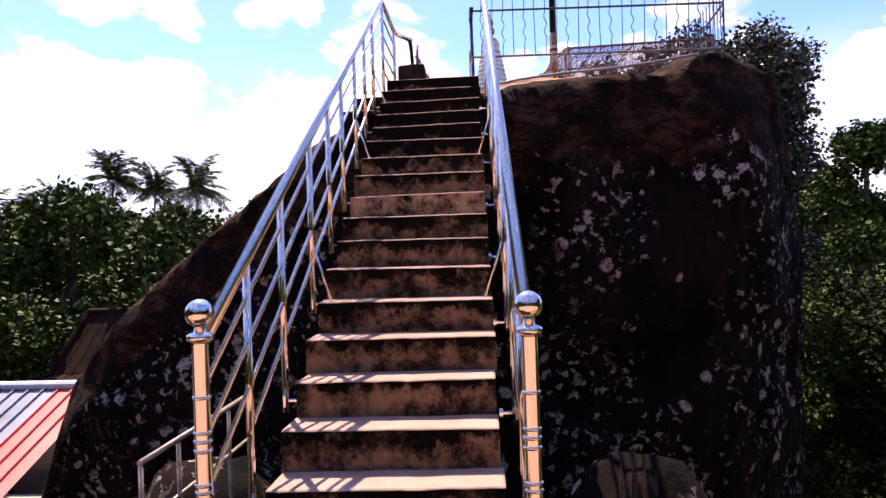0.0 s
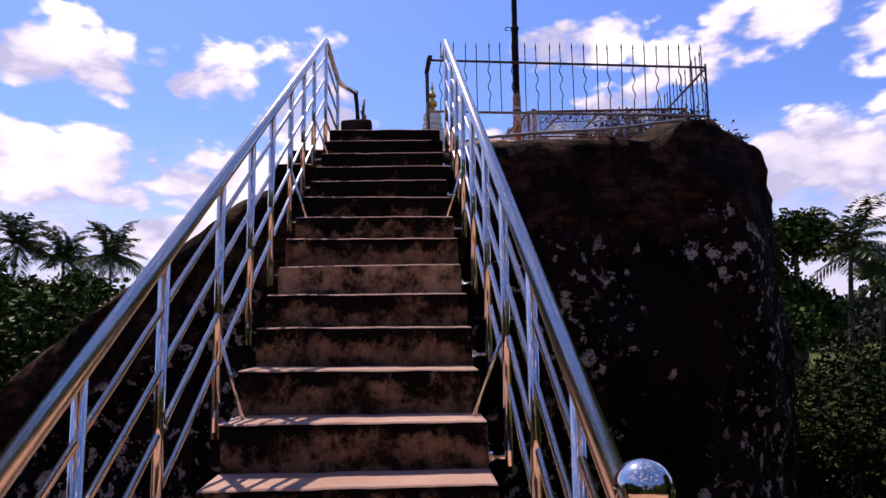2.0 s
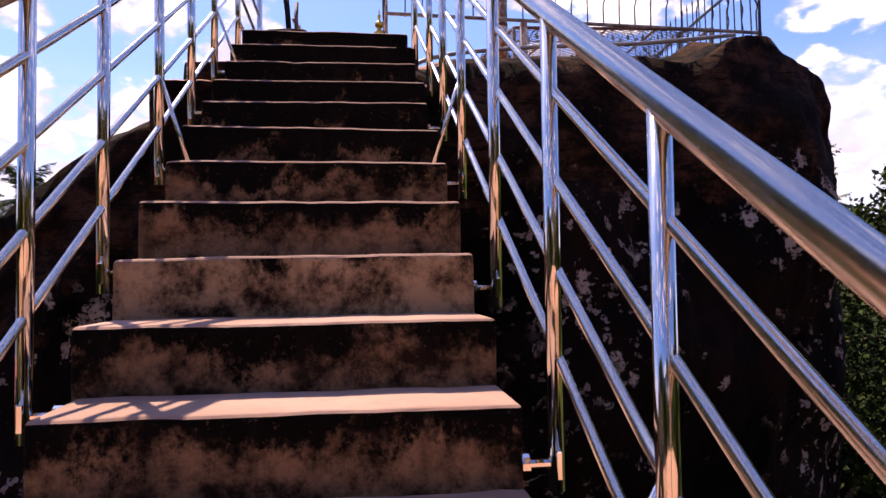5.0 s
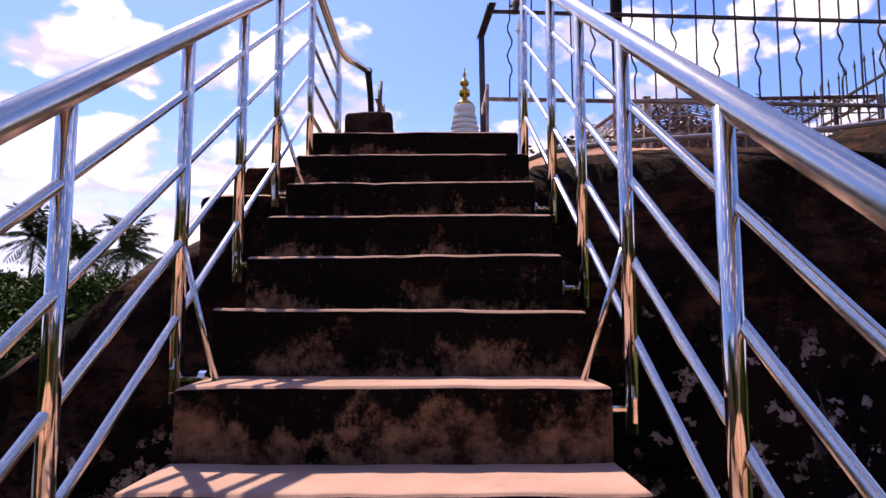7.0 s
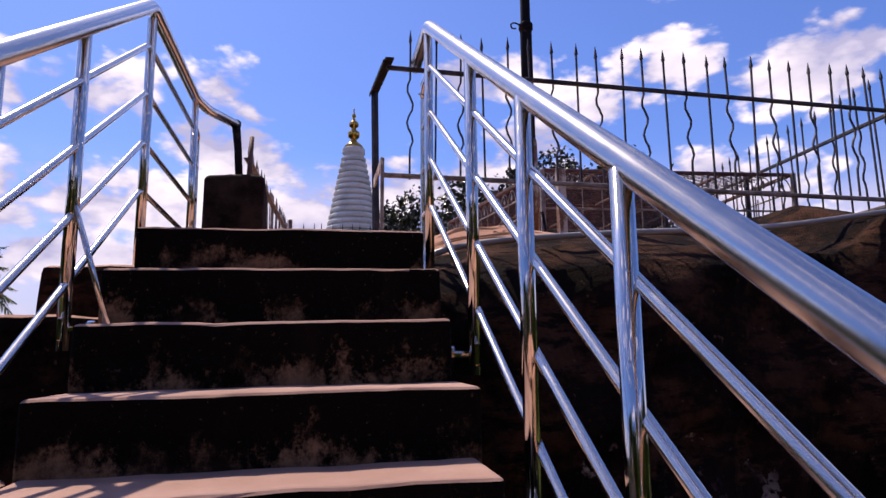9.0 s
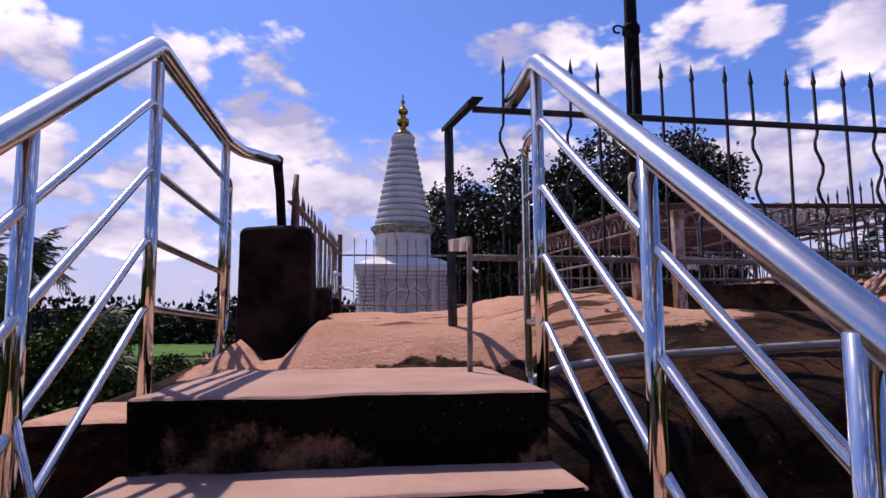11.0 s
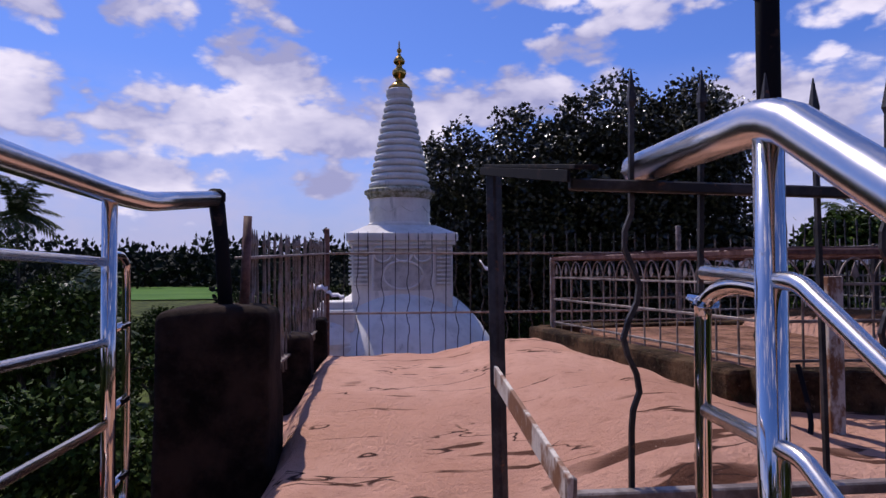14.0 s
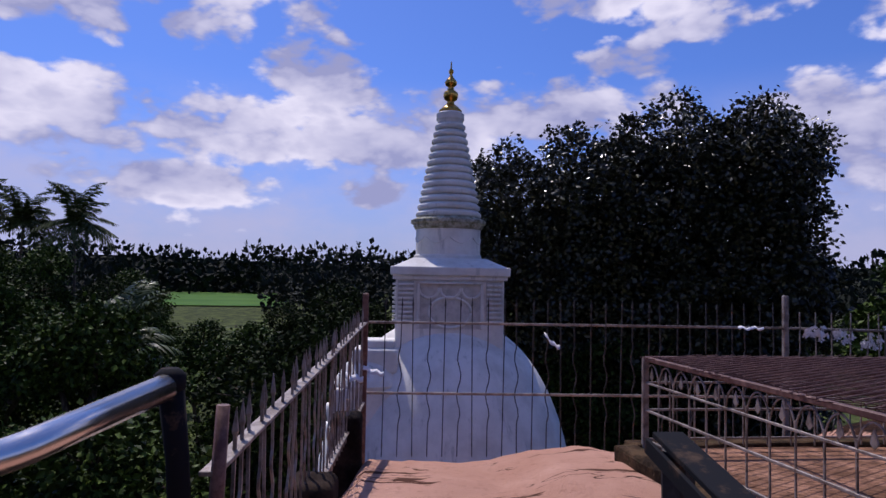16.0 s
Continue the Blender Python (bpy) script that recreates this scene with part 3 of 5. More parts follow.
def build_step(k, parent):
    rnd = random.Random(k + 40)
    x0, x1 = step_left(k) + rnd.uniform(-0.012, 0.012), step_right(k) + rnd.uniform(-0.012, 0.012)
    y0, z1 = nose_y(k) + rnd.uniform(-0.006, 0.006), tread_z(k) + rnd.uniform(-0.004, 0.004)
    tilt = rnd.uniform(-0.006, 0.006)
    deep = 0.30 if k < LAST else 1.05
    bm = boxed((x0, y0, z1 - 0.235), (x1, y0 + deep, z1), 0.016, 3)
    bmesh.ops.subdivide_edges(bm, edges=[e for e in bm.edges if e.calc_length() > 0.5], cuts=22, use_grid_fill=True)
    bmesh.ops.subdivide_edges(bm, edges=[e for e in bm.edges if 0.15 < abs(e.verts[0].co.z - e.verts[1].co.z)], cuts=5, use_grid_fill=True)
    for v in bm.verts:
        v.co.z += tilt * (v.co.x + 0.4) / 0.6
        chip = rough_noise((v.co.x * 3 + k * 7, v.co.y * 3, v.co.z * 3), 2.3, 4)
        v.co.y -= 0.006 * chip
        v.co.z += 0.004 * rough_noise((v.co.x * 2, v.co.y * 2, k * 3.1), 3.0, 3)
        if v.co.z > z1 - 0.05 and v.co.y < y0 + 0.03 and chip > 0.35:
            v.co.z -= 0.012 * (chip - 0.35)
            v.co.y += 0.02 * (chip - 0.35)
    bm.normal_update()
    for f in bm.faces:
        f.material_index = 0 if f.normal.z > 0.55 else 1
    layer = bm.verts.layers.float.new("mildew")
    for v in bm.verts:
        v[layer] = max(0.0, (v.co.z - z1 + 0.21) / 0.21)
    # From step 11 up the riser colour carries extra shade.
    ob = part("step", bm, (TREAD, RISER_PALE if k == 8 else RISER_SHADED if k >= 11 else RISER), parent, "pale cement riser with rust stains" if k == 8 else "")
    return ob


stairs = thing("concrete_staircase", "straight flight of worn mildewed concrete steps up the rock", "stairs", at=(0, 0, 0))
for k in range(FIRST, LAST + 1):
    build_step(k, stairs)
# sloping slab under the steps
bm = bmesh.new()
ya, yb = nose_y(FIRST) + 0.05, nose_y(LAST) + 0.35
za, zb = tread_z(FIRST) - 0.21, tread_z(LAST) - RISE
corner = []
for x in (step_left(8) + 0.03, step_right(8) - 0.05):
    corner.append([bm.verts.new((x, y, z)) for y, z in ((ya, za - 0.02), (yb, zb - 0.02), (yb, zb - 0.30), (ya + 0.3, za - 0.10), (ya, za - 0.10))])
for a, b in zip(range(5), (1, 2, 3, 4, 0)):
    bm.faces.new((corner[0][a], corner[0][b], corner[1][b], corner[1][a]))
bm.faces.new(corner[0])
bm.faces.new(corner[1][::-1])
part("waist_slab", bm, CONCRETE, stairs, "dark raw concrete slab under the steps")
bm = boxed((-1.75, 2.1, GROUND_Z - 0.2), (0.62, nose_y(FIRST) + 0.04, 0.055), 0.03)
tagged(new("landing", mesh_of("landing", bm, CONCRETE)), "plain concrete landing at the foot of the steps", "landing", kind="structure")


bm = boxed((-7.0, -14.0, GROUND_Z - 0.2), (7.0, 2.1, 0.05), 0.03)
tagged(new("terrace", mesh_of("terrace", bm, TOP)), "sunlit reddish terrace before the steps", "terrace", kind="structure")


# ---- stainless railings ----
def rail_z(y):
    return 2.674 + 0.653 * (y - 5.5)


def rail_x(side, y):
    return -1.065 if side < 0 else interp(y, [(3.3, 0.290), (6.1, 0.216), (7.2, 0.193), (8.6, 0.182), (9.2, 0.18)])


def ball_newel(side):
    x, y = rail_x(side, 3.33) + (0.0 if side > 0 else 0.005), 3.33
    ob = thing("newel_post", "polished steel newel post with a ball top and ringed twisted shaft", "newel post", "newel posts at the stair foot", at=(x, y, 0.0))
    part("shaft", lathe([(0.046, 0.0), (0.046, 0.05), (0.036, 0.06), (0.036, 0.62), (0.034, 0.66), (0.034, 1.27), (0.036, 1.285)], sides=28), STEEL, ob, smooth=True)
    for z in (0.66, 0.69, 0.83, 0.87, 0.905, 1.05):
        part("ring", lathe([(0.034, z - 0.008), (0.040, z - 0.004), (0.040, z + 0.004), (0.034, z + 0.008)], sides=24), STEEL, ob, smooth=True)
    bm = bmesh.new()
    for s in range(4):
        add_tube(bm, [(0.034 * math.cos(s * math.pi / 2 + t * 5.2), 0.034 * math.sin(s * math.pi / 2 + t * 5.2), 0.1 + 0.5 * t) for t in np.linspace(0, 1, 26)], 0.008, 6)
    part("twist", bm, STEEL, ob, "spiral twist round the shaft", smooth=True)
    part("collar", lathe([(0.034, 1.275), (0.052, 1.285), (0.056, 1.297), (0.052, 1.31), (0.026, 1.318), (0.022, 1.345)], sides=28), STEEL, ob, smooth=True)
    part("ball", lathe([(0.059 * math.sin(a), 1.395 - 0.059 * math.cos(a)) for a in np.linspace(0.12, math.pi - 0.02, 20)], sides=32), STEEL, ob, "mirror polished ball", smooth=True)
    return ob


ball_newel(-1)
ball_newel(1)
POSTS = {-1: [3.88, 4.45, 5.12, 5.68, 6.18, 6.79, 7.33, 7.87, 8.64], 1: [3.80, 4.36, 4.94, 5.50, 6.09, 6.69, 7.19, 7.74, 8.57]}
DROPS = (0.19, 0.41, 0.635, 0.85)


def stair_railing(side):
    name = "stair_railing"
    ob = thing(name, "polished stainless steel stair railing with sloping bars", "railing", "stair railings")
    posts = POSTS[side]
    peak_y = posts[-1] - 0.02
    peak = 4.695
    start = (rail_x(side, 3.36), 3.36, rail_z(3.36))
    if side < 0:
        line = [start, (-1.065, peak_y, peak), (-1.065, 9.66, 4.675), (-1.02, 9.83, 4.665), (-0.905, 10.22, 4.715)]
    else:
        line = [start, (rail_x(1, peak_y), peak_y, 4.660), (rail_x(1, 9.0), 9.0, 4.655)]
    part("handrail", tube(elbowed(line), 0.0305, 18), BRUSHED, ob, "thick round handrail", smooth=True)
    for y in posts:
        x = rail_x(side, y)
        top = rail_z(y) - 0.01 if y < peak_y else 4.64
        foot = tread_z((y - Y0) / RUN) - (0.23 if y < 8.4 else 0.28)
        post = part("post", tube([(x, y, foot), (x, y, top)], 0.0205, 14), STEEL, ob, smooth=True)
        inward = -side
        bm = boxed((x - 0.008, y - 0.03, foot + 0.03), (x + 0.008, y + 0.03, foot + 0.10), 0.003)
        add_tube(bm, [(x, y + 0.0, foot + 0.065), (x + inward * 0.085, y, foot + 0.065)], 0.011, 8)
        add_tube(bm, [(x + inward * 0.07, y, foot + 0.065), (x + inward * 0.09, y, foot + 0.065)], 0.026, 10)
        part("bracket", bm, STEEL, post, "bolted steel side bracket", smooth=False)
    for drop in DROPS:
        y_end = posts[-1]
        pts = [(rail_x(side, 3.38), 3.38, rail_z(3.38) - drop), (rail_x(side, y_end), y_end - 0.06, rail_z(y_end - 0.06) - drop - 0.01)]
        if drop == DROPS[-1]:
            pts[0] = (rail_x(side, 3.85), 3.85, rail_z(3.85) - drop)
        if side < 0:
            level = 4.67 - drop
            pts += [(-1.065, y_end + 0.02, 4.69 - drop), (-1.065, 9.64, level)]
        else:
            pts += [(rail_x(1, y_end + 0.17), y_end + 0.17, 4.64 - drop)]
        part("bar", tube(elbowed(pts, 0.012), 0.0125, 10), BRUSHED, ob, smooth=True)
    if side < 0:
        bm = tube([(-1.065, 9.67, 3.60), (-1.065, 9.67, 4.66)], 0.0205, 14)
        post = part("post", bm, STEEL, ob, smooth=True)
        bm = boxed((-1.135, 9.60, 3.625), (-0.995, 9.74, 3.637), 0.003)
        for dx, dy in ((-0.05, -0.05), (0.05, -0.05), (-0.05, 0.05), (0.05, 0.05)):
            add_tube(bm, [(-1.065 + dx, 9.67 + dy, 3.63), (-1.065 + dx, 9.67 + dy, 3.66)], 0.009, 6)
        part("base_plate", bm, STEEL, post, "bolted base plate")
        loop = curve_of([(-1.065, 9.69, 4.50), (-1.065, 9.78, 4.49), (-1.07, 9.82, 4.40), (-1.07, 9.82, 3.90), (-1.07, 9.79, 3.76), (-1.065, 9.70, 3.72)])
        part("end_loop", tube(loop, 0.0125, 10), STEEL, ob, "bent tube closing the bars", smooth=True)
        for z in (4.29, 4.07, 3.85):
            part("stub", tube([(-1.065, 9.69, z), (-1.068, 9.82, z + 0.005)], 0.0125, 8), STEEL, ob, smooth=True)
    else:
        x = rail_x(1, 8.73)
        loop = curve_of([(x, 8.56, 4.425), (x, 8.66, 4.432), (x, 8.735, 4.405), (x, 8.75, 4.33), (x, 8.755, 3.70), (x, 8.72, 3.52), (x - 0.01, 8.62, 3.40)])
        part("end_loop", tube(loop, 0.0135, 10), STEEL, ob, "bent tube closing the bars", smooth=True)
    braces = (4, 10, 14) if side < 0 else (4, 10)
    for k in braces:
        y = nose_y(k) + 0.17
        near = min(posts, key=lambda p: abs(p - y))
        x = rail_x(side, near)
        foot_x = (step_left(k) + 0.06) if side < 0 else (step_right(k) - 0.05)
        part("brace", tube([(x, near, tread_z(k) + 0.40), (foot_x, y - 0.03, tread_z(k) + 0.0)], 0.009, 8), STEEL, ob, "thin slanting brace rod", smooth=True)
    return ob


stair_railing(-1)
stair_railing(1)


# ---- iron fences ----
def picket_mesh(height, wavy, tip=True, thick=0.0065):
    bm = bmesh.new()
    pts, radii = [], []
    steps = 22 if wavy else 4
    for n in range(steps + 1):
        t = n / steps
        off = 0.0
        if wavy and 0.22 < t < 0.72:
            off = 0.016 * math.sin((t - 0.22) / 0.5 * 4 * math.pi)
        pts.append((off, 0, height * t))
        radii.append(thick)
    if tip:
        pts += [(0, 0, height + 0.012), (0, 0, height + 0.075)]
        radii += [thick * 1.7, 0.0012]
    add_tube(bm, pts, radii, 4)
    return bm


def fence_pickets(ob, a, b, count, foot, height, material, skip=(), thick=0.0065, tips=True, lean=0.02, seed=3, ground=None, rise=0.0):
    rnd = random.Random(seed)
    kinds = [mesh_of("picket", picket_mesh(height, w, tips, thick), material) for w in (False, True)]
    a, b = Vector(a), Vector(b)
    turn = math.atan2(b.y - a.y, b.x - a.x)
    for n in range(count):
        if n in skip:
            continue
        p = a.lerp(b, n / max(1, count - 1))
        base = foot if ground is None else ground(p.x, p.y)
        m = Matrix.Translation((p.x, p.y, base)) @ Euler((rnd.uniform(-lean, lean), rnd.uniform(-lean, lean), turn)).to_matrix().to_4x4()
        m = m @ Matrix.Diagonal((1, 1, (foot + height + rise * n / max(1, count - 1) - base) / height, 1))
        share("picket", kinds[(n + seed) % 2], ob, m)


def bar(ob, name, a, b, w, h, material, label=""):
    a, b = Vector(a), Vector(b)
    bm = bmesh.new()
    length = (b - a).length
    add_box(bm, (-w / 2, 0, -h / 2), (w / 2, length, h / 2), min(w, h) * 0.15, 1)
    bm.transform(Matrix.Translation(a) @ (b - a).to_track_quat("Y", "Z").to_matrix().to_4x4())
    return part(name, bm, material, ob, label)


# outer fence along the rock edge, dark against the sky
outer = thing("iron_picket_fence", "dark iron fence of alternating straight and wavy spiked pickets", "fence", "iron fences on the summit")
bar(outer, "top_rail", (0.02, 8.93, 4.615), (3.10, 8.95, 4.555), 0.022, 0.022, IRON)
bar(outer, "bottom_rail", (0.0, 8.93, 4.035), (3.12, 8.96, 4.00), 0.028, 0.022, SILVER)
fence_pickets(outer, (0.14, 8.945, 0), (3.09, 8.965, 0), 23, 4.02, 0.745, IRON, seed=5)
for x, z in ((3.11, 3.75),):
    bar(outer, "fence_post", (x, 8.955, z), (x, 8.955, 4.60), 0.02, 0.02, IRON)
side = thing("iron_picket_fence", "dark iron picket fence running back along the rock edge", "fence", "iron fences on the summit")
bar(side, "top_rail", (3.12, 8.97, 4.555), (3.55, 13.9, 4.62), 0.022, 0.024, IRON)
bar(side, "bottom_rail", (3.13, 8.97, 4.00), (3.56, 13.9, 4.03), 0.028, 0.022, SILVER)
fence_pickets(side, (3.13, 9.1, 0), (3.55, 13.8, 0), 34, 4.0, 0.76, IRON, seed=8)
for y in (10.6, 12.2, 13.9):
    x = 3.12 + (y - 8.95) * 0.0869
    bar(side, "fence_post", (x, y, 3.5), (x, y, 4.62), 0.035, 0.035, IRON)

# gate leaf standing open towards the steps
gate = thing("iron_gate", "open rusty iron gate with flat top and bottom plates", "gate")
bar(gate, "gate_post", (0.02, 9.575, 3.72), (0.008, 9.59, 4.75), 0.036, 0.036, IRON)
bar(gate, "top_plate", (0.010, 9.63, 4.757), (0.030, 8.86, 4.637), 0.045, 0.009, POLE, "flat dark angle iron along the top")
bar(gate, "top_flange", (-0.02, 9.63, 4.742), (0.0, 8.87, 4.622), 0.006, 0.022, POLE)
bar(gate, "bottom_plate", (0.008, 9.64, 4.165), (-0.012, 8.84, 4.075), 0.010, 0.055, RUSTY, "peeling white painted plate")
bar(gate, "near_post", (-0.012, 8.85, 3.60), (-0.008, 8.85, 4.10), 0.018, 0.018, SILVER)

# left fence on stub pillars and the far fence
left = thing("iron_picket_fence", "rusty grey iron fence with spiked pickets beside the drop", "fence", "iron fences on the summit")
LA, LB = Vector((-0.825, 10.30, 0)), Vector((-0.715, 14.12, 0))
bar(left, "top_rail", (LA.x, LA.y, 4.50), (LB.x, LB.y, 4.60), 0.048, 0.012, SILVER, "flat top rail lit by the sun")
bar(left, "bottom_rail", (LA.x, LA.y, 3.985), (LB.x, LB.y, 3.95), 0.035, 0.012, SILVER)
fence_pickets(left, LA + Vector((0, 0.08, 0)), LB, 38, 3.90, 0.645, SILVER, thick=0.0065, seed=11, rise=0.10)
bar(left, "end_post", (-0.715, 14.14, 3.40), (-0.715, 14.14, 4.84), 0.05, 0.05, OXIDE, "flaking reddish end post")
far = thing("iron_picket_fence", "grey iron fence of straight and wavy rods at the rock brink", "fence", "iron fences on the summit")
bar(far, "top_rail", (-0.70, 14.17, 4.60), (2.86, 14.22, 4.60), 0.02, 0.020, SILVER)
bar(far, "bottom_rail", (-0.70, 14.17, 4.02), (2.86, 14.22, 4.01), 0.02, 0.020, SILVER)
fence_pickets(far, (-0.56, 14.185, 0), (2.80, 14.235, 0), 28, 3.50, 1.24, IRON, tips=True, thick=0.006, seed=14)
bar(far, "fence_post", (2.88, 14.22, 3.3), (2.88, 14.22, 4.88), 0.045, 0.045, SILVER)
far_right = thing("iron_picket_fence", "pale iron fence hung with white garlands", "fence", "iron fences on the summit")
bar(far_right, "top_rail", (2.92, 14.22, 4.60), (5.6, 14.0, 4.58), 0.02, 0.020, SILVER)
bar(far_right, "bottom_rail", (2.92, 14.22, 4.01), (5.6, 14.0, 4.0), 0.02, 0.020, SILVER)
fence_pickets(far_right, (3.02, 14.22, 0), (5.55, 14.0, 0), 20, 3.50, 1.24, SILVER, tips=False, thick=0.006, seed=15)
bar(far_right, "fence_post", (5.62, 14.0, 2.6), (5.62, 14.0, 4.8), 0.045, 0.045, SILVER)


def cloth_strip(p, length, width, droop, label, name="cloth_ribbon"):
    bm = bmesh.new()
    rows = []
    for n in range(7):
        t = n / 6
        z = -droop * math.sin(t * math.pi * 0.5) + 0.012 * math.sin(n * 2.1)
        rows.append([bm.verts.new((length * t, (s - 0.5) * width * (1 - 0.6 * t) + 0.01 * math.sin(n * 1.7), z + s * width * 0.7)) for s in (0, 1)])
    for a, b in zip(rows, rows[1:]):
        bm.faces.new((a[0], b[0], b[1], a[1]))
    ob = tagged(new(name, mesh_of(name, bm, CLOTH, smooth=True)), label, "ribbon", "cloth ribbons tied to the fences")
    solid = ob.modifiers.new("thick", "SOLIDIFY")
    solid.thickness = 0.003
    ob.location = p
    return ob


cloth_strip((0.78, 14.17, 4.50), 0.13, 0.05, 0.10, "white cloth ribbon tied to an iron picket")
cloth_strip((-0.72, 14.10, 4.22), 0.17, 0.05, 0.05, "white cloth ribbon tied to the fence post")
cloth_strip((2.45, 14.19, 4.585), 0.22, 0.03, 0.0, "white cloth ribbon knotted round the fence rail")
cloth_strip((-0.79, 13.1, 4.30), 0.14, 0.05, 0.02, "white cloth ribbon tied low on the fence")


def garland(x, y, z, seed):
    rnd = random.Random(seed)
    bm = bmesh.new()
    for n in range(16):
        c = Vector((rnd.uniform(-0.09, 0.09), rnd.uniform(-0.02, 0.02), rnd.uniform(-0.08, 0.03)))
        for q in range(5):
            a = q * 1.2566 + rnd.uniform(-0.3, 0.3)
            tip = c + Vector((0.032 * math.cos(a), rnd.uniform(-0.015, 0.015), 0.032 * math.sin(a)))
            w = Vector((-math.sin(a), 0.3, math.cos(a))) * 0.011
            bm.faces.new([bm.verts.new(v) for v in (c, (c + tip) / 2 + w, tip, (c + tip) / 2 - w)])
    ob = tagged(new("flower_garland", mesh_of("flower_garland", bm, CLOTH)), "faded white flower garland hung on the fence rail", "garland", "flower garlands on the far fence")
    ob.location = (x, y, z)


for n, x in enumerate((3.12, 3.38, 3.62, 3.83, 4.10, 4.38, 4.66, 4.95)):
    garland(x, 14.17, 4.585 - 0.03 * (n % 3), n)


# ---- stub pillars ----
def stub_pillar(lo, hi, top, foot, label, seed):
    rnd = random.Random(seed)
    bm = bmesh.new()
    cx, cy = (lo[0] + hi[0]) / 2, (lo[1] + hi[1]) / 2
    add_box(bm, (lo[0], lo[1], foot), (hi[0], hi[1], top), 0.035, 3)
    bmesh.ops.subdivide_edges(bm, edges=[e for e in bm.edges if e.calc_length() > 0.15], cuts=6, use_grid_fill=True)
    for v in bm.verts:
        t = (v.co.z - foot) / (top - foot)
        k = 1.0 + 0.09 * (1 - t)
        v.co.x, v.co.y = cx + (v.co.x - cx) * k, cy + (v.co.y - cy) * k
        d = rough_noise(v.co + Vector((seed, 0, 0)), 3.0, 4)
        v.co += Vector((0.012 * d, -0.012 * d, 0.014 * d * t))
        if t > 0.93:
            v.co.z += 0.02 * (1 - ((v.co.x - cx) / 0.22) ** 2)
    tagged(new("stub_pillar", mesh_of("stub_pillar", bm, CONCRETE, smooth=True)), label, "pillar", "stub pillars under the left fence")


stub_pillar((-1.075, 10.08), (-0.695, 10.50), 4.305, 3.05, "broad dark weathered concrete stub pillar with a domed top", 1)
stub_pillar((-0.88, 11.55), (-0.665, 11.80), 4.06, 3.40, "small dark concrete stub pillar under the fence", 2)
stub_pillar((-0.86, 13.05), (-0.66, 13.30), 4.04, 3.30, "small dark concrete stub pillar under the fence", 3)
old_post = thing("fence_post", "short rusty dark fence post set into the pillar", "post")
part("upright", tube([(-0.865, 10.27, 4.22), (-0.885, 10.26, 4.55), (-0.905, 10.25, 4.735)], [0.027, 0.026, 0.03], 10), POLE, old_post, smooth=True)
part("cap", lathe([(0.028, 0), (0.036, 0.01), (0.036, 0.04), (0.02, 0.055)], (-0.905, 10.25, 4.70), 12), POLE, old_post, smooth=True)
part("side_stub", tube([(-0.815, 10.31, 4.24), (-0.80, 10.315, 4.66)], [0.020, 0.016], 8), OXIDE, old_post, "broken reddish stub of a rail post", smooth=True)

# ---- pole ----
pole = thing("flag_pole", "tall black flag pole in a peeling white steel socket", "pole", at=(1.15, 10.03, 0))
part("socket", lathe([(0.053, 3.62), (0.053, 4.60), (0.050, 4.63), (0.044, 4.64)], sides=18), RUSTY, pole, "peeling white steel socket", smooth=True)
part("shaft", lathe([(0.044, 4.0), (0.043, 5.52), (0.036, 5.55), (0.034, 7.4), (0.02, 7.42)], sides=16), POLE, pole, smooth=True)
part("band", lathe([(0.054, 4.38), (0.060, 4.385), (0.060, 4.415), (0.054, 4.42)], sides=18), OXIDE, pole, "rusty clamp band", smooth=True)
part("ring_collar", lathe([(0.044, 5.47), (0.052, 5.48), (0.052, 5.52), (0.044, 5.53)], sides=16), POLE, pole, smooth=True)
part("hook", tube(curve_of([(-0.04, -0.02, 5.50), (-0.10, -0.05, 5.50), (-0.13, -0.06, 5.48), (-0.12, -0.055, 5.455), (-0.09, -0.045, 5.46)]), 0.006, 6), POLE, pole, "bent wire hook", smooth=True)
stay = thing("support_post", "white square steel post beside the flag pole", "post", at=(1.36, 10.0, 0))
part("upright", boxed((-0.03, -0.03, 3.60), (0.03, 0.03, 4.42), 0.004), RUSTY, stay)

# ---- enclosure round the relic slab ----
ENC = [Vector((0.985, 12.55, 0)), Vector((1.30, 10.42, 0)), Vector((3.35, 10.25, 0)), Vector((3.45, 12.75, 0))]
KERB_TOP, CAGE_TOP = 4.02, 4.52


def kerb_run(a, b, n, seed):
    bm = bmesh.new()
    length = (b - a).length
    add_box(bm, (-0.02, -0.02, 0), (0.13, length + 0.02, 0.34), 0.02, 2)
    bmesh.ops.subdivide_edges(bm, edges=[e for e in bm.edges if e.calc_length() > 0.3], cuts=16, use_grid_fill=True)
    for v in bm.verts:
        d = rough_noise((v.co.x * 5, v.co.y * 5, v.co.z * 5 + seed), 2.0, 4)
        v.co += Vector((0.014 * d, 0, 0.010 * d))
    way_ = b - a
    bm.transform(Matrix.Translation((a.x, a.y, KERB_TOP - 0.34)) @ Matrix.Rotation(math.atan2(-way_.x, way_.y), 4, "Z"))
    tagged(new("kerb_wall", mesh_of("kerb_wall", bm, KERB, smooth=False)), "low mossy brown concrete kerb carrying the cage", "kerb", kind="structure")


for n in range(4):
    kerb_run(ENC[n], ENC[(n + 1) % 4], n, n * 3.3)
tagged(new("enclosure_floor", mesh_of("enclosure_floor", boxed((1.25, 10.40, 3.6), (3.36, 12.62, 3.995), 0.01), SOIL)), "dry reddish earth floor of the caged enclosure", "floor", kind="structure")

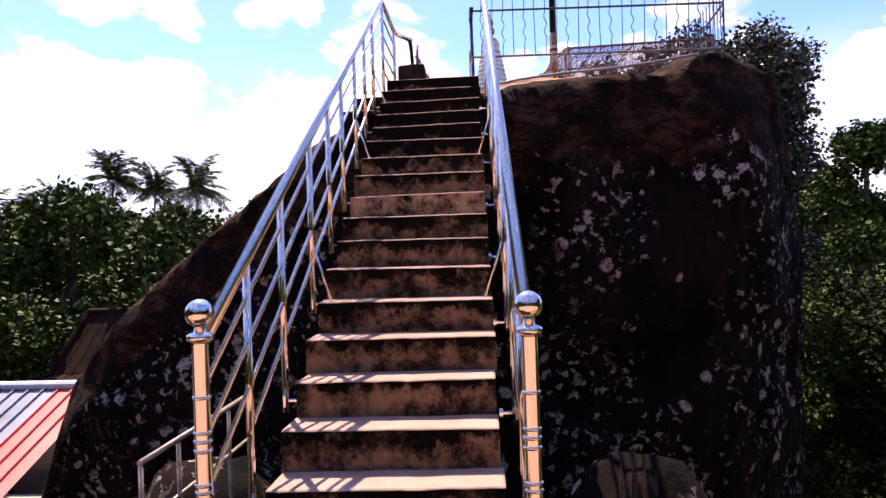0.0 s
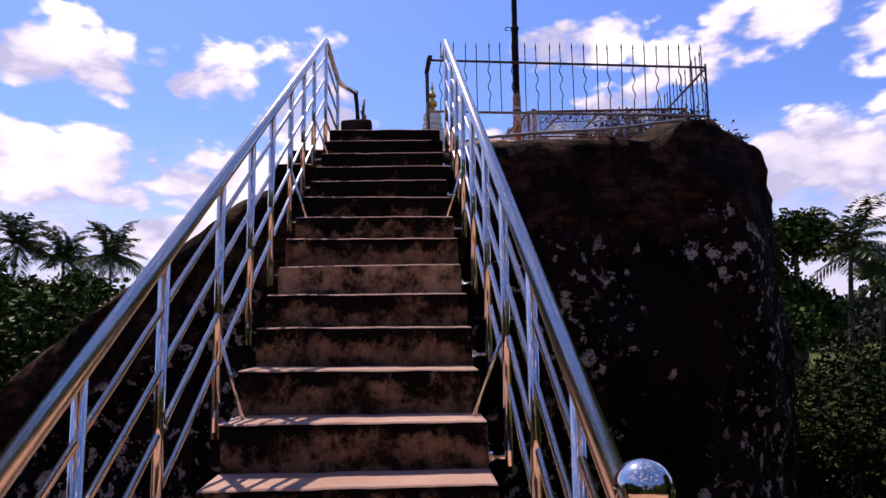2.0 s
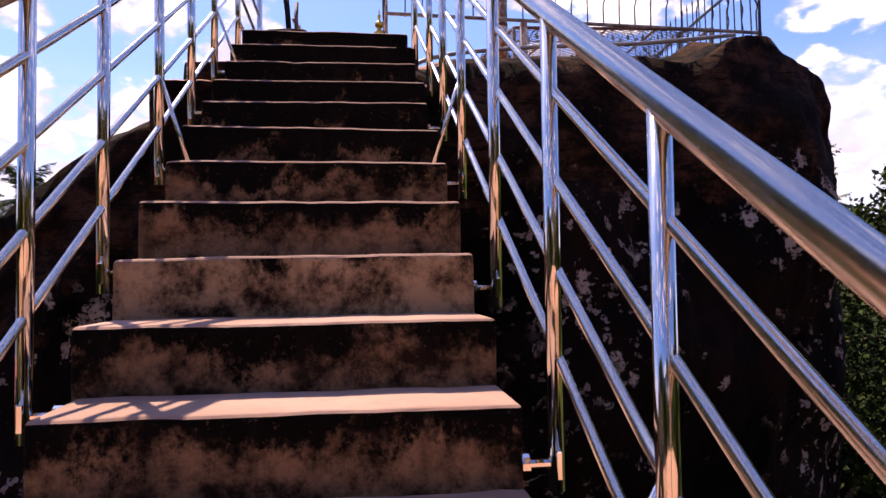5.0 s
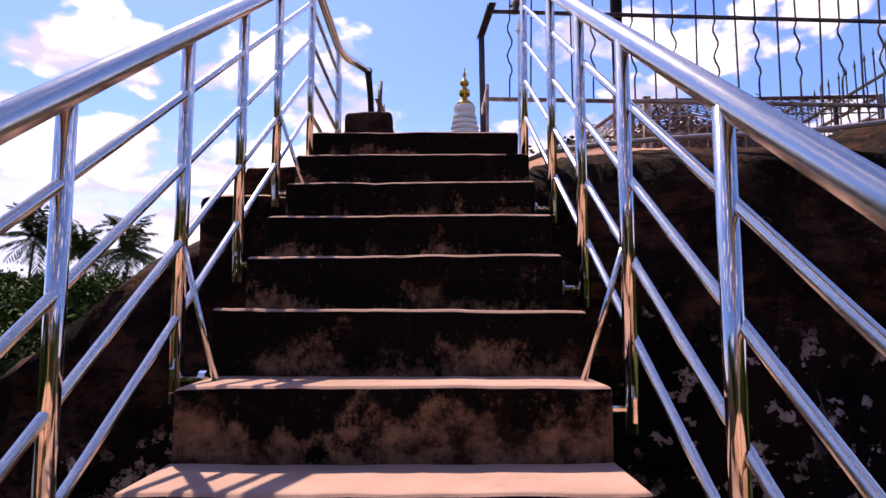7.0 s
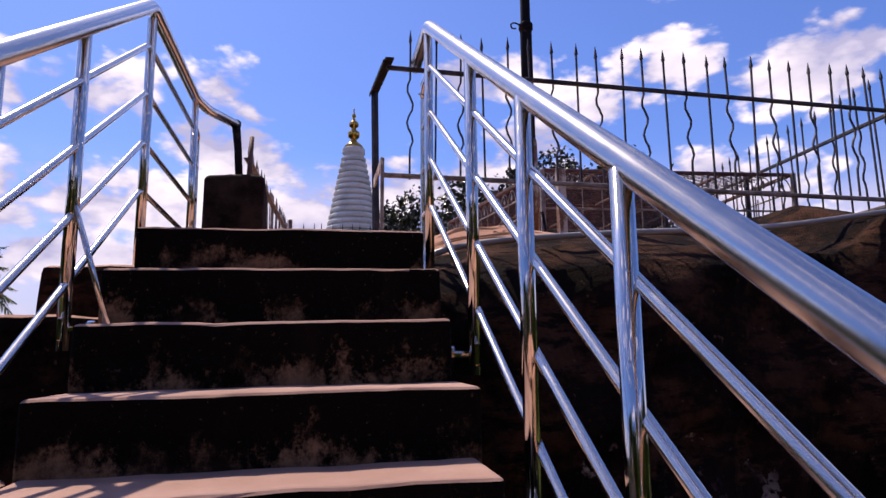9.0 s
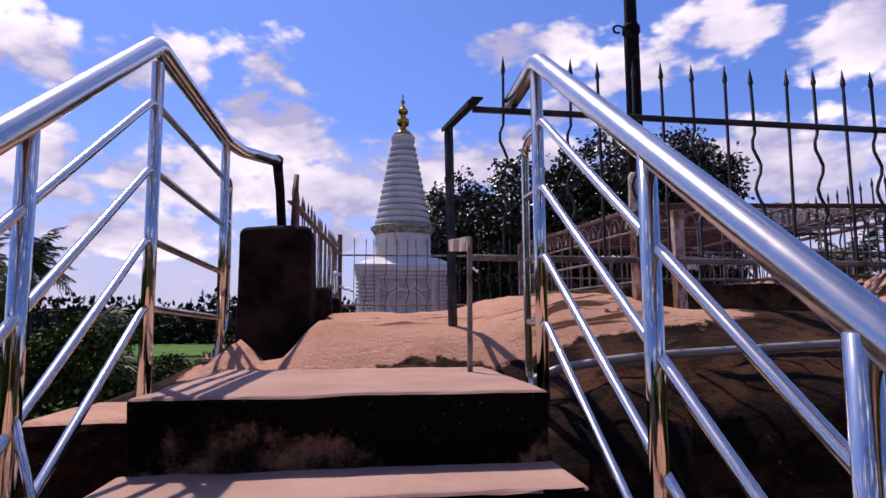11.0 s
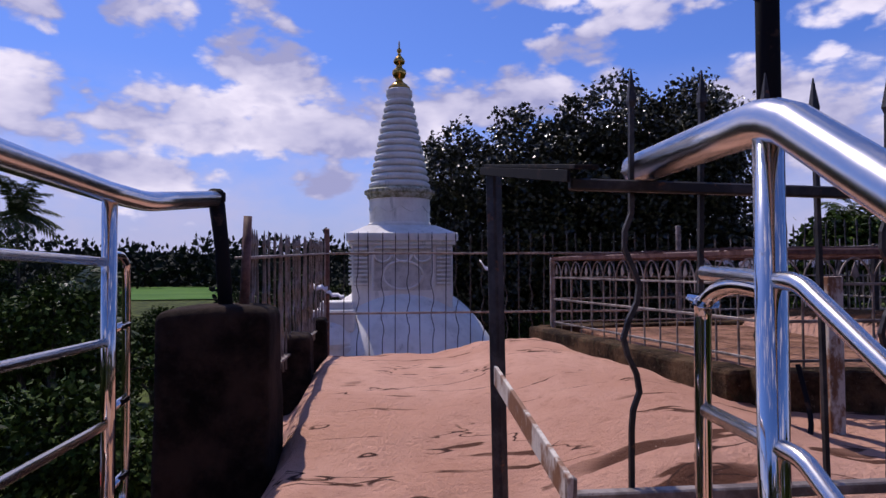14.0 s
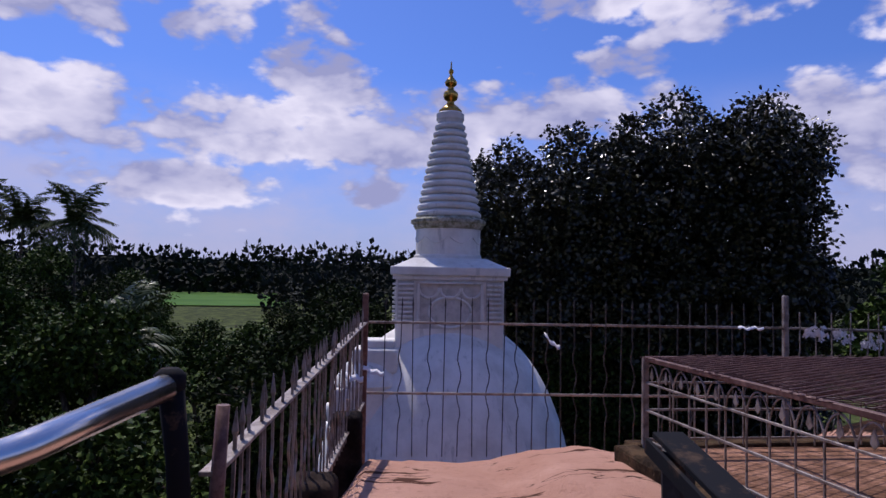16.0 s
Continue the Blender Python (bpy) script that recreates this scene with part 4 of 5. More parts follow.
cage = thing("iron_cage", "low rusty iron cage with arched ornament and wire mesh top", "cage")
rod_v = mesh_of("rod", tube([(0, 0, KERB_TOP - 0.02), (0, 0, CAGE_TOP - 0.10)], 0.0055, 4), SILVER)
arch_pts = [(0.075 * math.cos(a) * (1 - 0.15 * math.sin(a)), 0, 0.105 * math.sin(a)) for a in np.linspace(0, math.pi, 13)]
arch_v = mesh_of("arch", tube(arch_pts, 0.0045, 4), SILVER)
bm = bmesh.new()
for s in (-1, 1):
    pts = [(0, 0, 0), (s * 0.018, 0, 0.02), (s * 0.010, 0, 0.045), (0, 0, 0.075)]
    va = [bm.verts.new(Vector(p) + Vector((0, d, 0))) for d in (-0.003, 0.003) for p in pts]
    bm.faces.new(va[:4])
    bm.faces.new(va[4:][::-1])
    for q in range(3):
        bm.faces.new((va[q], va[q + 1], va[q + 5], va[q + 4]))
spear_v = mesh_of("spear", bm, SILVER)
for n in range(4):
    a, b = ENC[n] + Vector((0.06, -0.03 if n != 0 else 0, 0)), ENC[(n + 1) % 4] + Vector((0.06, 0, 0))
    run = b - a
    turn = Matrix.Rotation(math.atan2(run.y, run.x), 4, "Z")
    count = int(run.length / 0.15)
    for q in range(count + 1):
        p = a.lerp(b, q / count)
        share("rod", rod_v, cage, Matrix.Translation((p.x, p.y, 0)))
        if q < count and n in (0, 1):
            p = a.lerp(b, (q + 0.5) / count)
            share("arch", arch_v, cage, Matrix.Translation((p.x, p.y, CAGE_TOP - 0.13)) @ turn)
            share("spear", spear_v, cage, Matrix.Translation((p.x, p.y, CAGE_TOP - 0.12)) @ turn)
    for z, w in ((CAGE_TOP, 0.028), (CAGE_TOP - 0.14, 0.012), (CAGE_TOP - 0.30, 0.014), (KERB_TOP + 0.03, 0.012)):
        bar(cage, "rail", (a.x, a.y, z), (b.x, b.y, z), w, w, OXIDE if z == CAGE_TOP else SILVER, "red oxide top rail" if z == CAGE_TOP else "")
    bar(cage, "corner_post", (a.x, a.y, KERB_TOP - 0.05), (a.x, a.y, CAGE_TOP + 0.01), 0.035, 0.035, SILVER)


def inside(p):
    ok = True
    for q in range(4):
        a, b = ENC[q], ENC[(q + 1) % 4]
        ok = ok and (b - a).cross(p - a).z > 0
    return ok


bm = bmesh.new()
for family in (1, -1):
    for n in range(-70, 140):
        pts = []
        for t in np.linspace(0, 3.2, 33):
            p = Vector((0.9 + t, 11.3 + family * (t * 0.62) + n * 0.062 - 2.6 * (family < 0) * 0 - 1.2, CAGE_TOP + 0.018 + 0.006 * family))
            if inside(p):
                pts.append(p)
        if len(pts) > 2:
            add_tube(bm, [pts[0], pts[-1]], 0.0035, 4)
part("wire_mesh", bm, OXIDE, cage, "rusty diamond wire mesh over the top")["kind"] = "stuff"
for q in range(1, 4):
    a, b = ENC[0].lerp(ENC[3], q / 4), ENC[1].lerp(ENC[2], q / 4)
    bar(cage, "cross_bar", (a.x, a.y, CAGE_TOP - 0.005), (b.x, b.y, CAGE_TOP - 0.005), 0.02, 0.02, OXIDE)
bar(cage, "cross_bar", tuple(ENC[0].lerp(ENC[1], 0.5) + Vector((0.05, 0, CAGE_TOP - 0.01))), tuple(ENC[3].lerp(ENC[2], 0.5) + Vector((0, 0, CAGE_TOP - 0.01))), 0.02, 0.02, OXIDE)

# grey pipe along the brink and a hose end by the pole
pipe = tagged(new("water_pipe", mesh_of("water_pipe", tube(curve_of([(0.17, 8.72, 3.50), (0.22, 8.76, 3.60), (0.5, 8.70, 3.66), (1.1, 8.62, 3.70), (1.9, 8.58, 3.74), (2.7, 8.66, 3.86)]), 0.016, 10), PIPE, smooth=True)), "grey plastic water pipe lying along the rock brink", "pipe")
hose = tagged(new("hose", mesh_of("hose", tube(curve_of([(1.21, 9.98, 4.10), (1.20, 9.90, 3.90), (1.12, 9.86, 3.82), (1.02, 9.90, 3.84), (1.00, 9.97, 3.85), (1.06, 10.0, 3.84)]), 0.009, 8), POLE, smooth=True)), "short black hose curled at the pole foot", "hose")

# ---- stupa ----
SX, SY = 0.45, 22.7
stupa = thing("stupa", "white limewashed stupa with square chamber, ringed spire and gilded pinnacle", "stupa", at=(SX, SY, 0))
dome = [(3.6, GROUND_Z - 0.2), (3.6, -1.6), (3.3, -1.55), (3.3, -0.9), (3.0, -0.85), (3.0, -0.3), (2.75, -0.25)]
dome += [(2.72 * math.cos(a) ** 0.86 if a < 1.5 else 0.3, -0.1 + 4.25 * math.sin(a)) for a in np.linspace(0.0, 1.40, 26)]
part("dome", lathe(dome, sides=72), PLASTER, stupa, smooth=True)
bm = boxed((-1.07, -1.07, 3.55), (1.07, 1.07, 4.98), 0.02)
part("chamber", bm, PLASTER, stupa)
bm = boxed((-1.13, -1.13, 4.94), (1.13, 1.13, 5.02), 0.012)
add_box(bm, (-1.18, -1.18, 5.02), (1.18, 1.18, 5.20), 0.03, 3)
v0 = [bm.verts.new((sx * 1.14, sy * 1.14, 5.19)) for sx, sy in ((-1, -1), (1, -1), (1, 1), (-1, 1))]
v1 = [bm.verts.new((sx * 0.74, sy * 0.74, 5.38)) for sx, sy in ((-1, -1), (1, -1), (1, 1), (-1, 1))]
for q in range(4):
    bm.faces.new((v0[q], v0[(q + 1) % 4], v1[(q + 1) % 4], v1[q]))
bm.faces.new(v1)
part("cornice", bm, PLASTER, stupa)
for s in (-1, 1):
    for face in (0, 1):
        for n in range(9):
            z = 4.10 + n * 0.09
            if face == 0:
                bm = boxed((s * 0.87 - 0.15, -1.135, z), (s * 0.87 + 0.15, -1.06, z + 0.045), 0.008, 1)
            else:
                bm = boxed((-1.135, s * 0.87 - 0.15, z), (-1.06, s * 0.87 + 0.15, z + 0.045), 0.008, 1)
            part("louvre_rib", bm, PLASTER, stupa)
# Thin grey sheets paint the shade between louvres and behind the swags.
for x0, x1 in ((-1.03, -0.71), (0.71, 1.03)):
    part("louvre_shade", boxed((x0, -1.076, 4.08), (x1, -1.06, 4.92)), SHADED_PLASTER, stupa, "grey sheet standing for the shade behind the louvres")
part("relief_panel", boxed((-0.60, -1.076, 3.98), (0.60, -1.06, 4.86)), SHADED_PLASTER, stupa, "relief panel on the chamber, greyed for shade")
bm = bmesh.new()
for lo, hi in (((-0.66, -1.15, 4.86), (0.66, -1.06, 4.90)), ((-0.66, -1.15, 3.98), (-0.60, -1.06, 4.90)), ((0.60, -1.15, 3.98), (0.66, -1.06, 4.90))):
    add_box(bm, lo, hi, 0.008, 1)
part("panel_moulding", bm, PLASTER, stupa)
bm = bmesh.new()
for n in range(3):
    c = -0.42 + 0.42 * n
    add_tube(bm, [(c + 0.2 * math.cos(a), -1.085, 4.78 - 0.20 * math.sin(a)) for a in np.linspace(0, math.pi, 12)], 0.03, 6)
add_tube(bm, [(0.42 * math.cos(a), -1.082, 4.30 + 0.30 * math.sin(a)) for a in np.linspace(0, 2 * math.pi, 24)], 0.032, 6)
part("swag_relief", bm, PLASTER, stupa, "moulded plaster swags", smooth=True)
bm = bmesh.new()
for n in range(30):
    add_box(bm, (-1.03 + n * 0.0705, -1.10, 4.915), (-1.0 + n * 0.0705, -1.06, 4.945))
part("dentil_band", bm, PLASTER, stupa)
part("drum", lathe([(0.72, 5.34), (0.72, 5.44), (0.685, 5.47), (0.685, 5.96), (0.695, 5.99), (0.66, 6.02)], sides=48), PLASTER, stupa, smooth=False)
part("drum_rim", lathe([(0.66, 5.985), (0.70, 6.0), (0.745, 6.06), (0.745, 6.10), (0.80, 6.13), (0.80, 6.19), (0.70, 6.24), (0.66, 6.28)], sides=48), MOSSY, stupa, "algae-stained flaring rim", smooth=False)
bm = bmesh.new()
for n in range(8):
    t0 = n * math.pi / 4
    add_tube(bm, [(0.69 * math.cos(t0 + u * 0.7), 0.69 * math.sin(t0 + u * 0.7), 5.82 - 0.12 * math.sin(u * math.pi)) for u in np.linspace(0, 1, 10)], 0.014, 5)
part("drum_relief", bm, PLASTER, stupa, smooth=True)
for n in range(13):
    t = n / 13
    z0, z1 = 6.26 + 2.05 * t, 6.26 + 2.05 * (t + 1 / 13)
    r = 0.70 - 0.40 * t
    part("spire_ring", lathe([(r - 0.075, z0 - 0.01), (r - 0.02, z0 + 0.005), (r, z0 + 0.03), (r, z1 - 0.075), (r - 0.03, z1 - 0.05), (r - 0.085, z1 - 0.01)], sides=40), PLASTER, stupa, smooth=False)
part("spire_cap", lathe([(0.26, 8.28), (0.275, 8.34), (0.30, 8.38), (0.30, 8.50), (0.25, 8.53), (0.24, 8.56)], sides=36), PLASTER, stupa, smooth=False)
part("pinnacle", lathe([(0.25, 8.54), (0.25, 8.58), (0.17, 8.66), (0.09, 8.72), (0.075, 8.78), (0.14, 8.83), (0.165, 8.92), (0.15, 8.98), (0.08, 9.03), (0.065, 9.10),
                        (0.12, 9.14), (0.135, 9.20), (0.10, 9.26), (0.045, 9.32), (0.03, 9.38), (0.055, 9.42), (0.055, 9.46), (0.02, 9.50), (0.015, 9.62), (0.004, 9.67)], sides=24), GOLD, stupa, "gilded tiered pinnacle", smooth=True)
bm = bmesh.new()
add_box(bm, (-2.15, -1.75, 1.2), (-1.05, -0.75, 2.9), 0.04)
add_lathe(bm, [(0.62, 2.85), (0.66, 2.95), (0.62, 3.05), (0.45, 3.3), (0.25, 3.45), (0.05, 3.5)], (-1.55, -1.2, 0), 28)
add_box(bm, (-1.85, -1.55, 3.15), (-1.0, -0.8, 3.62), 0.06, 3)
add_box(bm, (-1.70, -1.45, 3.6), (-1.05, -0.85, 3.78), 0.05, 3)
part("frontispiece", bm, PLASTER, stupa, "stepped plaster frontispiece with rolled mouldings", smooth=False)
bm = bmesh.new()
for s in (0.0, 0.35):
    add_tube(bm, [(-2.17 - 0.01 * n, -1.3 - 0.016 * n * math.cos(n * 0.6), 2.35 - s + 0.016 * n * math.sin(n * 0.6)) for n in range(14)], 0.03, 6)
part("scroll", bm, PLASTER, stupa, smooth=True)


# ---- trees ----
def add_leaf(bm, p, d, size, rnd, fold=0.25):
    d = Vector(d).normalized()
    s = d.cross(Vector((rnd.uniform(-1, 1), rnd.uniform(-1, 1), rnd.uniform(-1, 1)))).normalized()
    n = d.cross(s)
    w = size * rnd.uniform(0.30, 0.42)
    a, b = bm[0], len(bm[0])
    a.extend([p, p + d * size * 0.45 + s * w + n * size * fold * 0.4, p + d * size, p + d * size * 0.45 - s * w + n * size * fold * 0.4])
    bm[1].append((b, b + 1, b + 2, b + 3))


def crown_data(name, lobes, leaves, size, material, seed, twig=0.8):
    """A crown of many small leaves in clumps round uneven lobes: (centre, radii)."""
    rnd = random.Random(seed)
    store = ([], [])
    weights = [r[0] * r[1] + r[2] * r[0] for _, r in lobes]
    clumps = max(30, leaves // 26)
    for _ in range(clumps):
        c, r = rnd.choices(lobes, weights)[0]
        d = Vector((rnd.gauss(0, 1), rnd.gauss(0, 1), rnd.gauss(0.15, 1))).normalized()
        k = rnd.uniform(0.45, 1.0) ** 0.5 * (1 + 0.28 * noise.noise(d * 2.3 + Vector((seed, c[0], c[1]))))
        at = Vector(c) + Vector((d.x * r[0], d.y * r[1], d.z * r[2])) * k
        spread = size * rnd.uniform(1.6, 3.2) * twig
        for _ in range(26):
            off = Vector((max(-1.7, min(1.7, rnd.gauss(0, 1))), max(-1.7, min(1.7, rnd.gauss(0, 1))), max(-1.3, min(1.3, rnd.gauss(0, 0.75))))) * spread * 0.62
            way_ = (d * 0.5 + Vector((rnd.uniform(-1, 1), rnd.uniform(-1, 1), rnd.uniform(-1.1, 0.5))))
            add_leaf(store, at + off, way_, size * rnd.uniform(0.6, 1.2), rnd)
    data = bpy.data.meshes.new(name)
    data.from_pydata([tuple(v) for v in store[0]], [], store[1])
    data.materials.append(material)
    return data


def limb_mesh(name, trunk, limbs, sides=9):
    bm = bmesh.new()
    add_tube(bm, curve_of([p for p, _ in trunk], 3), list(np.interp(np.linspace(0, len(trunk) - 1, 3 * (len(trunk) - 1) + 1), range(len(trunk)), [r for _, r in trunk])), sides)
    for pts, r in limbs:
        line = curve_of(pts, 3)
        add_tube(bm, line, list(np.linspace(r, r * 0.25, len(line))), 6)
    return mesh_of(name, bm, BARK, smooth=True)


def tree(label, height, spread, leaves, size, material, seed, at, lobes_n=7, group="trees round the rock", low=0.28):
    rnd = random.Random(seed)
    height += 1.8
    ob = thing("tree", label, "tree", group, at=at)
    lobes, limbs = [], []
    fork = Vector((rnd.uniform(-0.3, 0.3), rnd.uniform(-0.3, 0.3), height * 0.34))
    for n in range(lobes_n):
        a = n * 2.4 + rnd.uniform(-0.5, 0.5)
        rr = spread * rnd.uniform(0.25, 0.75) * (1 if n else 0.1)
        z = height * (rnd.uniform(low + 0.14, 0.80) if n else 0.82)
        k = spread * rnd.uniform(0.30, 0.48)
        c = Vector((rr * math.cos(a), rr * math.sin(a), z))
        lobes.append((tuple(c), (k, k, min(k * rnd.uniform(0.7, 0.95), height - z))))
        limbs.append(([fork, fork.lerp(c, 0.5) + Vector((0, 0, 0.25)), c + Vector((0, 0, k * 0.4))], 0.045 * height * 0.35))
        for _ in range(2):
            q = c + Vector((rnd.uniform(-k, k), rnd.uniform(-k, k), rnd.uniform(0, k * 0.7)))
            limbs.append(([c, c.lerp(q, 0.6), q], 0.010 * height * 0.5))
    trunk = [((0, 0, -0.4), height * 0.035), ((0.05, 0.02, height * 0.15), height * 0.026), (tuple(fork), height * 0.02), ((fork.x, fork.y, height * 0.66), height * 0.008)]
    share("trunk", limb_mesh("trunk", trunk, limbs), ob)
    share("crown", crown_data("crown", lobes, leaves, size, material, seed), ob)
    return ob


def palm(height, seed, at, label="coconut palm with wind-swept feathery fronds", lean=0.06, fronds=36, size=1.0):
    rnd = random.Random(seed)
    height += 1.8
    ob = thing("coconut_palm", label, "palm", "coconut palms", at=at)
    top = Vector((height * lean, height * lean * 0.4, height))
    bm = bmesh.new()
    pts = [(top.x * t * t, top.y * t * t, height * t - 0.3 * (t == 0)) for t in np.linspace(0, 1, 9)]
    add_tube(bm, pts, [0.20 - 0.09 * t for t in np.linspace(0, 1, 9)], 9)
    share("trunk", mesh_of("trunk", bm, BARK, smooth=True), ob)
    for n in range(fronds):
        a = n * 2.399 + rnd.uniform(-0.25, 0.25)
        rise = rnd.uniform(-0.7, 2.5)
        length = size * rnd.uniform(2.4, 3.3)
        out = Vector((math.cos(a) + 0.25, math.sin(a) - 0.1, 0)).normalized()
        verts, faces, spine = [], [], []
        for q in range(15):
            t = q / 14
            droop = -1.35 * t * t * (0.9 + 0.2 * rise)
            spine.append(top + out * length * (t * (0.95 - 0.40 * max(rise, 0) * (1 - 0.6 * t))) + Vector((0, 0, length * 0.70 * (rise * t + droop * 0.62))))
        side_ = out.cross(Vector((0, 0, 1))).normalized()
        for q in range(1, 15):
            p, d = spine[q], (spine[q] - spine[q - 1]).normalized()
            for s in (-1, 1):
                for h in range(2):
                    base = p - d * 0.07 * h * size
                    w = 0.95 * size * math.sin(math.pi * min(1, 0.16 + 0.84 * q / 14)) ** 0.7
                    tipp = base + side_ * s * w * 0.72 + d * w * 0.6 + Vector((0, 0, -w * rnd.uniform(0.25, 0.65)))
                    i = len(verts)
                    mid = base.lerp(tipp, 0.5) + Vector((0, 0, 0.05))
                    verts += [base - d * 0.02, mid - d * 0.05 * size, tipp, mid + d * 0.05 * size]
                    faces.append((i, i + 1, i + 2, i + 3))
        for q in range(14):
            i = len(verts)
            u = Vector((0, 0, 0.022 * (1 - q / 15)))
            verts += [spine[q] - u, spine[q + 1] - u, spine[q + 1] + u, spine[q] + u]
            faces.append((i, i + 1, i + 2, i + 3))
        data = bpy.data.meshes.new("frond")
        data.from_pydata([tuple(v) for v in verts], [], faces)
        data.materials.append(FROND)
        share("frond", data, ob)
    bm = bmesh.new()
    for n in range(6):
        add_lathe(bm, [(0.02, -0.13), (0.09, -0.08), (0.11, 0), (0.08, 0.08), (0.02, 0.12)], top + Vector((0.2 * math.cos(n), 0.2 * math.sin(n), -0.22)), 8)
    part("coconut_bunch", bm, LEAF_GREEN, ob, "bunch of green coconuts", smooth=True)
    return ob


def bo_tree(seed, at, skyline, leaves):
    """A broad multi-stemmed tree; skyline gives the tops of its domed limbs along a line facing the rock."""
    rnd = random.Random(seed)
    ob = thing("tree", DARK, "tree", "trees round the rock", at=at)
    along = Vector((math.cos(radians(20)), -math.sin(radians(20)), 0))
    back = Vector((math.sin(radians(20)), math.cos(radians(20)), 0))
    lobes, limbs = [], []
    fork = Vector((0, 0, 4.2))
    for u, top in skyline:
        r = rnd.uniform(1.0, 1.3)
        z = top - at[2] - r
        level = 0
        while z > 3.0:
            for deep in ((0,) if level == 0 else (-1.6, 1.4)):
                c = along * (u + rnd.uniform(-0.5, 0.5) * min(level, 1)) + back * (deep + rnd.uniform(-0.7, 0.7)) + Vector((0, 0, z + rnd.uniform(-0.4, 0.4) * min(level, 1)))
                k = r * rnd.uniform(0.9, 1.2)
                lobes.append((tuple(c), (k, k, k * (1.0 if level == 0 else 1.15))))
                if level < 2:
                    limbs.append(([fork, fork.lerp(c, 0.55) + Vector((0, 0, 0.5)), c + Vector((0, 0, k * 0.5))], 0.16))
            z -= r * 1.45
            level += 1
    trunk = [((0, 0, -0.4), 0.75), ((0.05, 0, 2.0), 0.55), (tuple(fork), 0.42), ((0.2, 0, 9.5), 0.16)]
    share("trunk", limb_mesh("trunk", trunk, limbs), ob)
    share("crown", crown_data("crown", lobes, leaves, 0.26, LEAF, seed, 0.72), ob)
    return ob


G = GROUND_Z
DARK = "broad tree with dense dark glossy foliage behind the stupa"
bo_tree(31, (7.0, 39.0, G), [(-4.2, 10.6), (-3.0, 11.5), (-1.3, 10.8), (0.3, 11.9), (1.9, 11.5)], 76000)
bo_tree(32, (11.6, 37.3, G), [(-2.6, 11.5), (-1.7, 12.6), (-0.1, 13.6), (1.3, 12.0), (2.3, 12.3), (3.7, 13.4), (4.5, 12.1)], 98000)
tree("slender leafy green tree standing behind the dark rock", 11.8, 1.9, 22000, 0.24, LEAF_GREEN, 34, (14.8, 27.2, G), 10, low=0.0)
BUSHY = "leafy green tree below the rock, half in shade"
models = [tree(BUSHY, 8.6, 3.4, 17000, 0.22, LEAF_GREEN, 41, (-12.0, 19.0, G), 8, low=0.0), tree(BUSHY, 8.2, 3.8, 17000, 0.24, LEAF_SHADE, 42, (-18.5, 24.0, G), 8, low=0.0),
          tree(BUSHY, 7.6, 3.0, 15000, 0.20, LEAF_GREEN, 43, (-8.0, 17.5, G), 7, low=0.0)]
# Big trees behind and beside the terrace are unseen, added to darken reflections and fill.
SPOTS = [(-6.5, 22, 0.9), (10.4, 17.6, 0.72), (9.0, 19.5, 0.74), (15, -17, 2.0), (9, -20, 2.1), (2, -21, 2.0), (-6, -21, 2.1), (-13, -19, 2.0), (-19, -15, 2.1), (-20, -7, 2.0), (20, -12, 2.1), (21, -4, 1.9), (-21, 0, 1.8), (10, 3, 1.35), (12.5, -4, 1.5), (10, -11, 1.5), (4, -18, 1.5), (-3, -18.5, 1.55), (-10, -17, 1.5), (-12, -9, 1.5), (-13, -2, 1.4), (-14, 4, 1.3), (15, 2, 1.5), (17, -10, 1.6), (-18, -12, 1.6), (-46, 70, 1.42), (-39, 71, 1.45), (-33.5, 70, 1.40), (-52, 70, 1.35), (5.6, 25.2, 0.78), (7.6, 22.6, 0.70), (10.4, 23.0, 0.78), (-14.5, 27, 1.0), (-10.5, 31, 1.02), (-21, 17, 1.0), (-26, 29, 1.12), (-17, 36, 1.08), (-5, 29, 0.95), (-24, 40, 1.2), (-8, 41, 0.92), (-32, 22, 1.15),
         (-13, 50, 0.93), (-30, 50, 1.28), (-3.5, 36, 1.0), (-20, 60, 1.0), (-40, 36, 1.3), (-5, 52, 1.1), (-38, 62, 1.4), (2, 46, 1.08), (-12, 70, 0.95), (-28, 75, 1.35),
         (-16.5, 12.5, 0.92), (-24, 9, 1.05), (-33, 11, 1.2), (-11.5, 14.5, 0.78), (11.5, 19.5, 0.76), (16, 21, 0.80), (21, 14, 0.95), (20, 26, 1.12), (15, 10, 0.7), (25, 20, 1.05), (28, 30, 1.3),
         (22, 34, 0.8), (30, 12, 1.1), (9, 36, 1.05), (19, 46, 1.4), (34, 40, 1.6), (4, 60, 1.1), (14, 62, 1.3), (-45, 80, 1.5), (-52, 50, 1.5), (28, 60, 1.5),
         (-6, -22, 1.2), (8, -26, 1.3), (20, -18, 1.3), (-20, -16, 1.2), (-30, -6, 1.2), (24, 0, 1.2), (-9.5, 24.5, 0.82), (-16, 19.5, 0.95), (-20.5, 30, 1.0), (-22, 22, 1.0), (-27, 20, 1.0), (-35, 30, 1.1), (-29, 36, 1.1), (-34, 44, 1.15), (-23, 50, 1.05), (-40, 50, 1.2), (-31, 62, 1.15), (-45, 64, 1.25), (-36, 72, 1.2), (-26, 66, 1.1), (-18, 44, 1.0), (-14, 38, 0.82)]
rnd = random.Random(7)
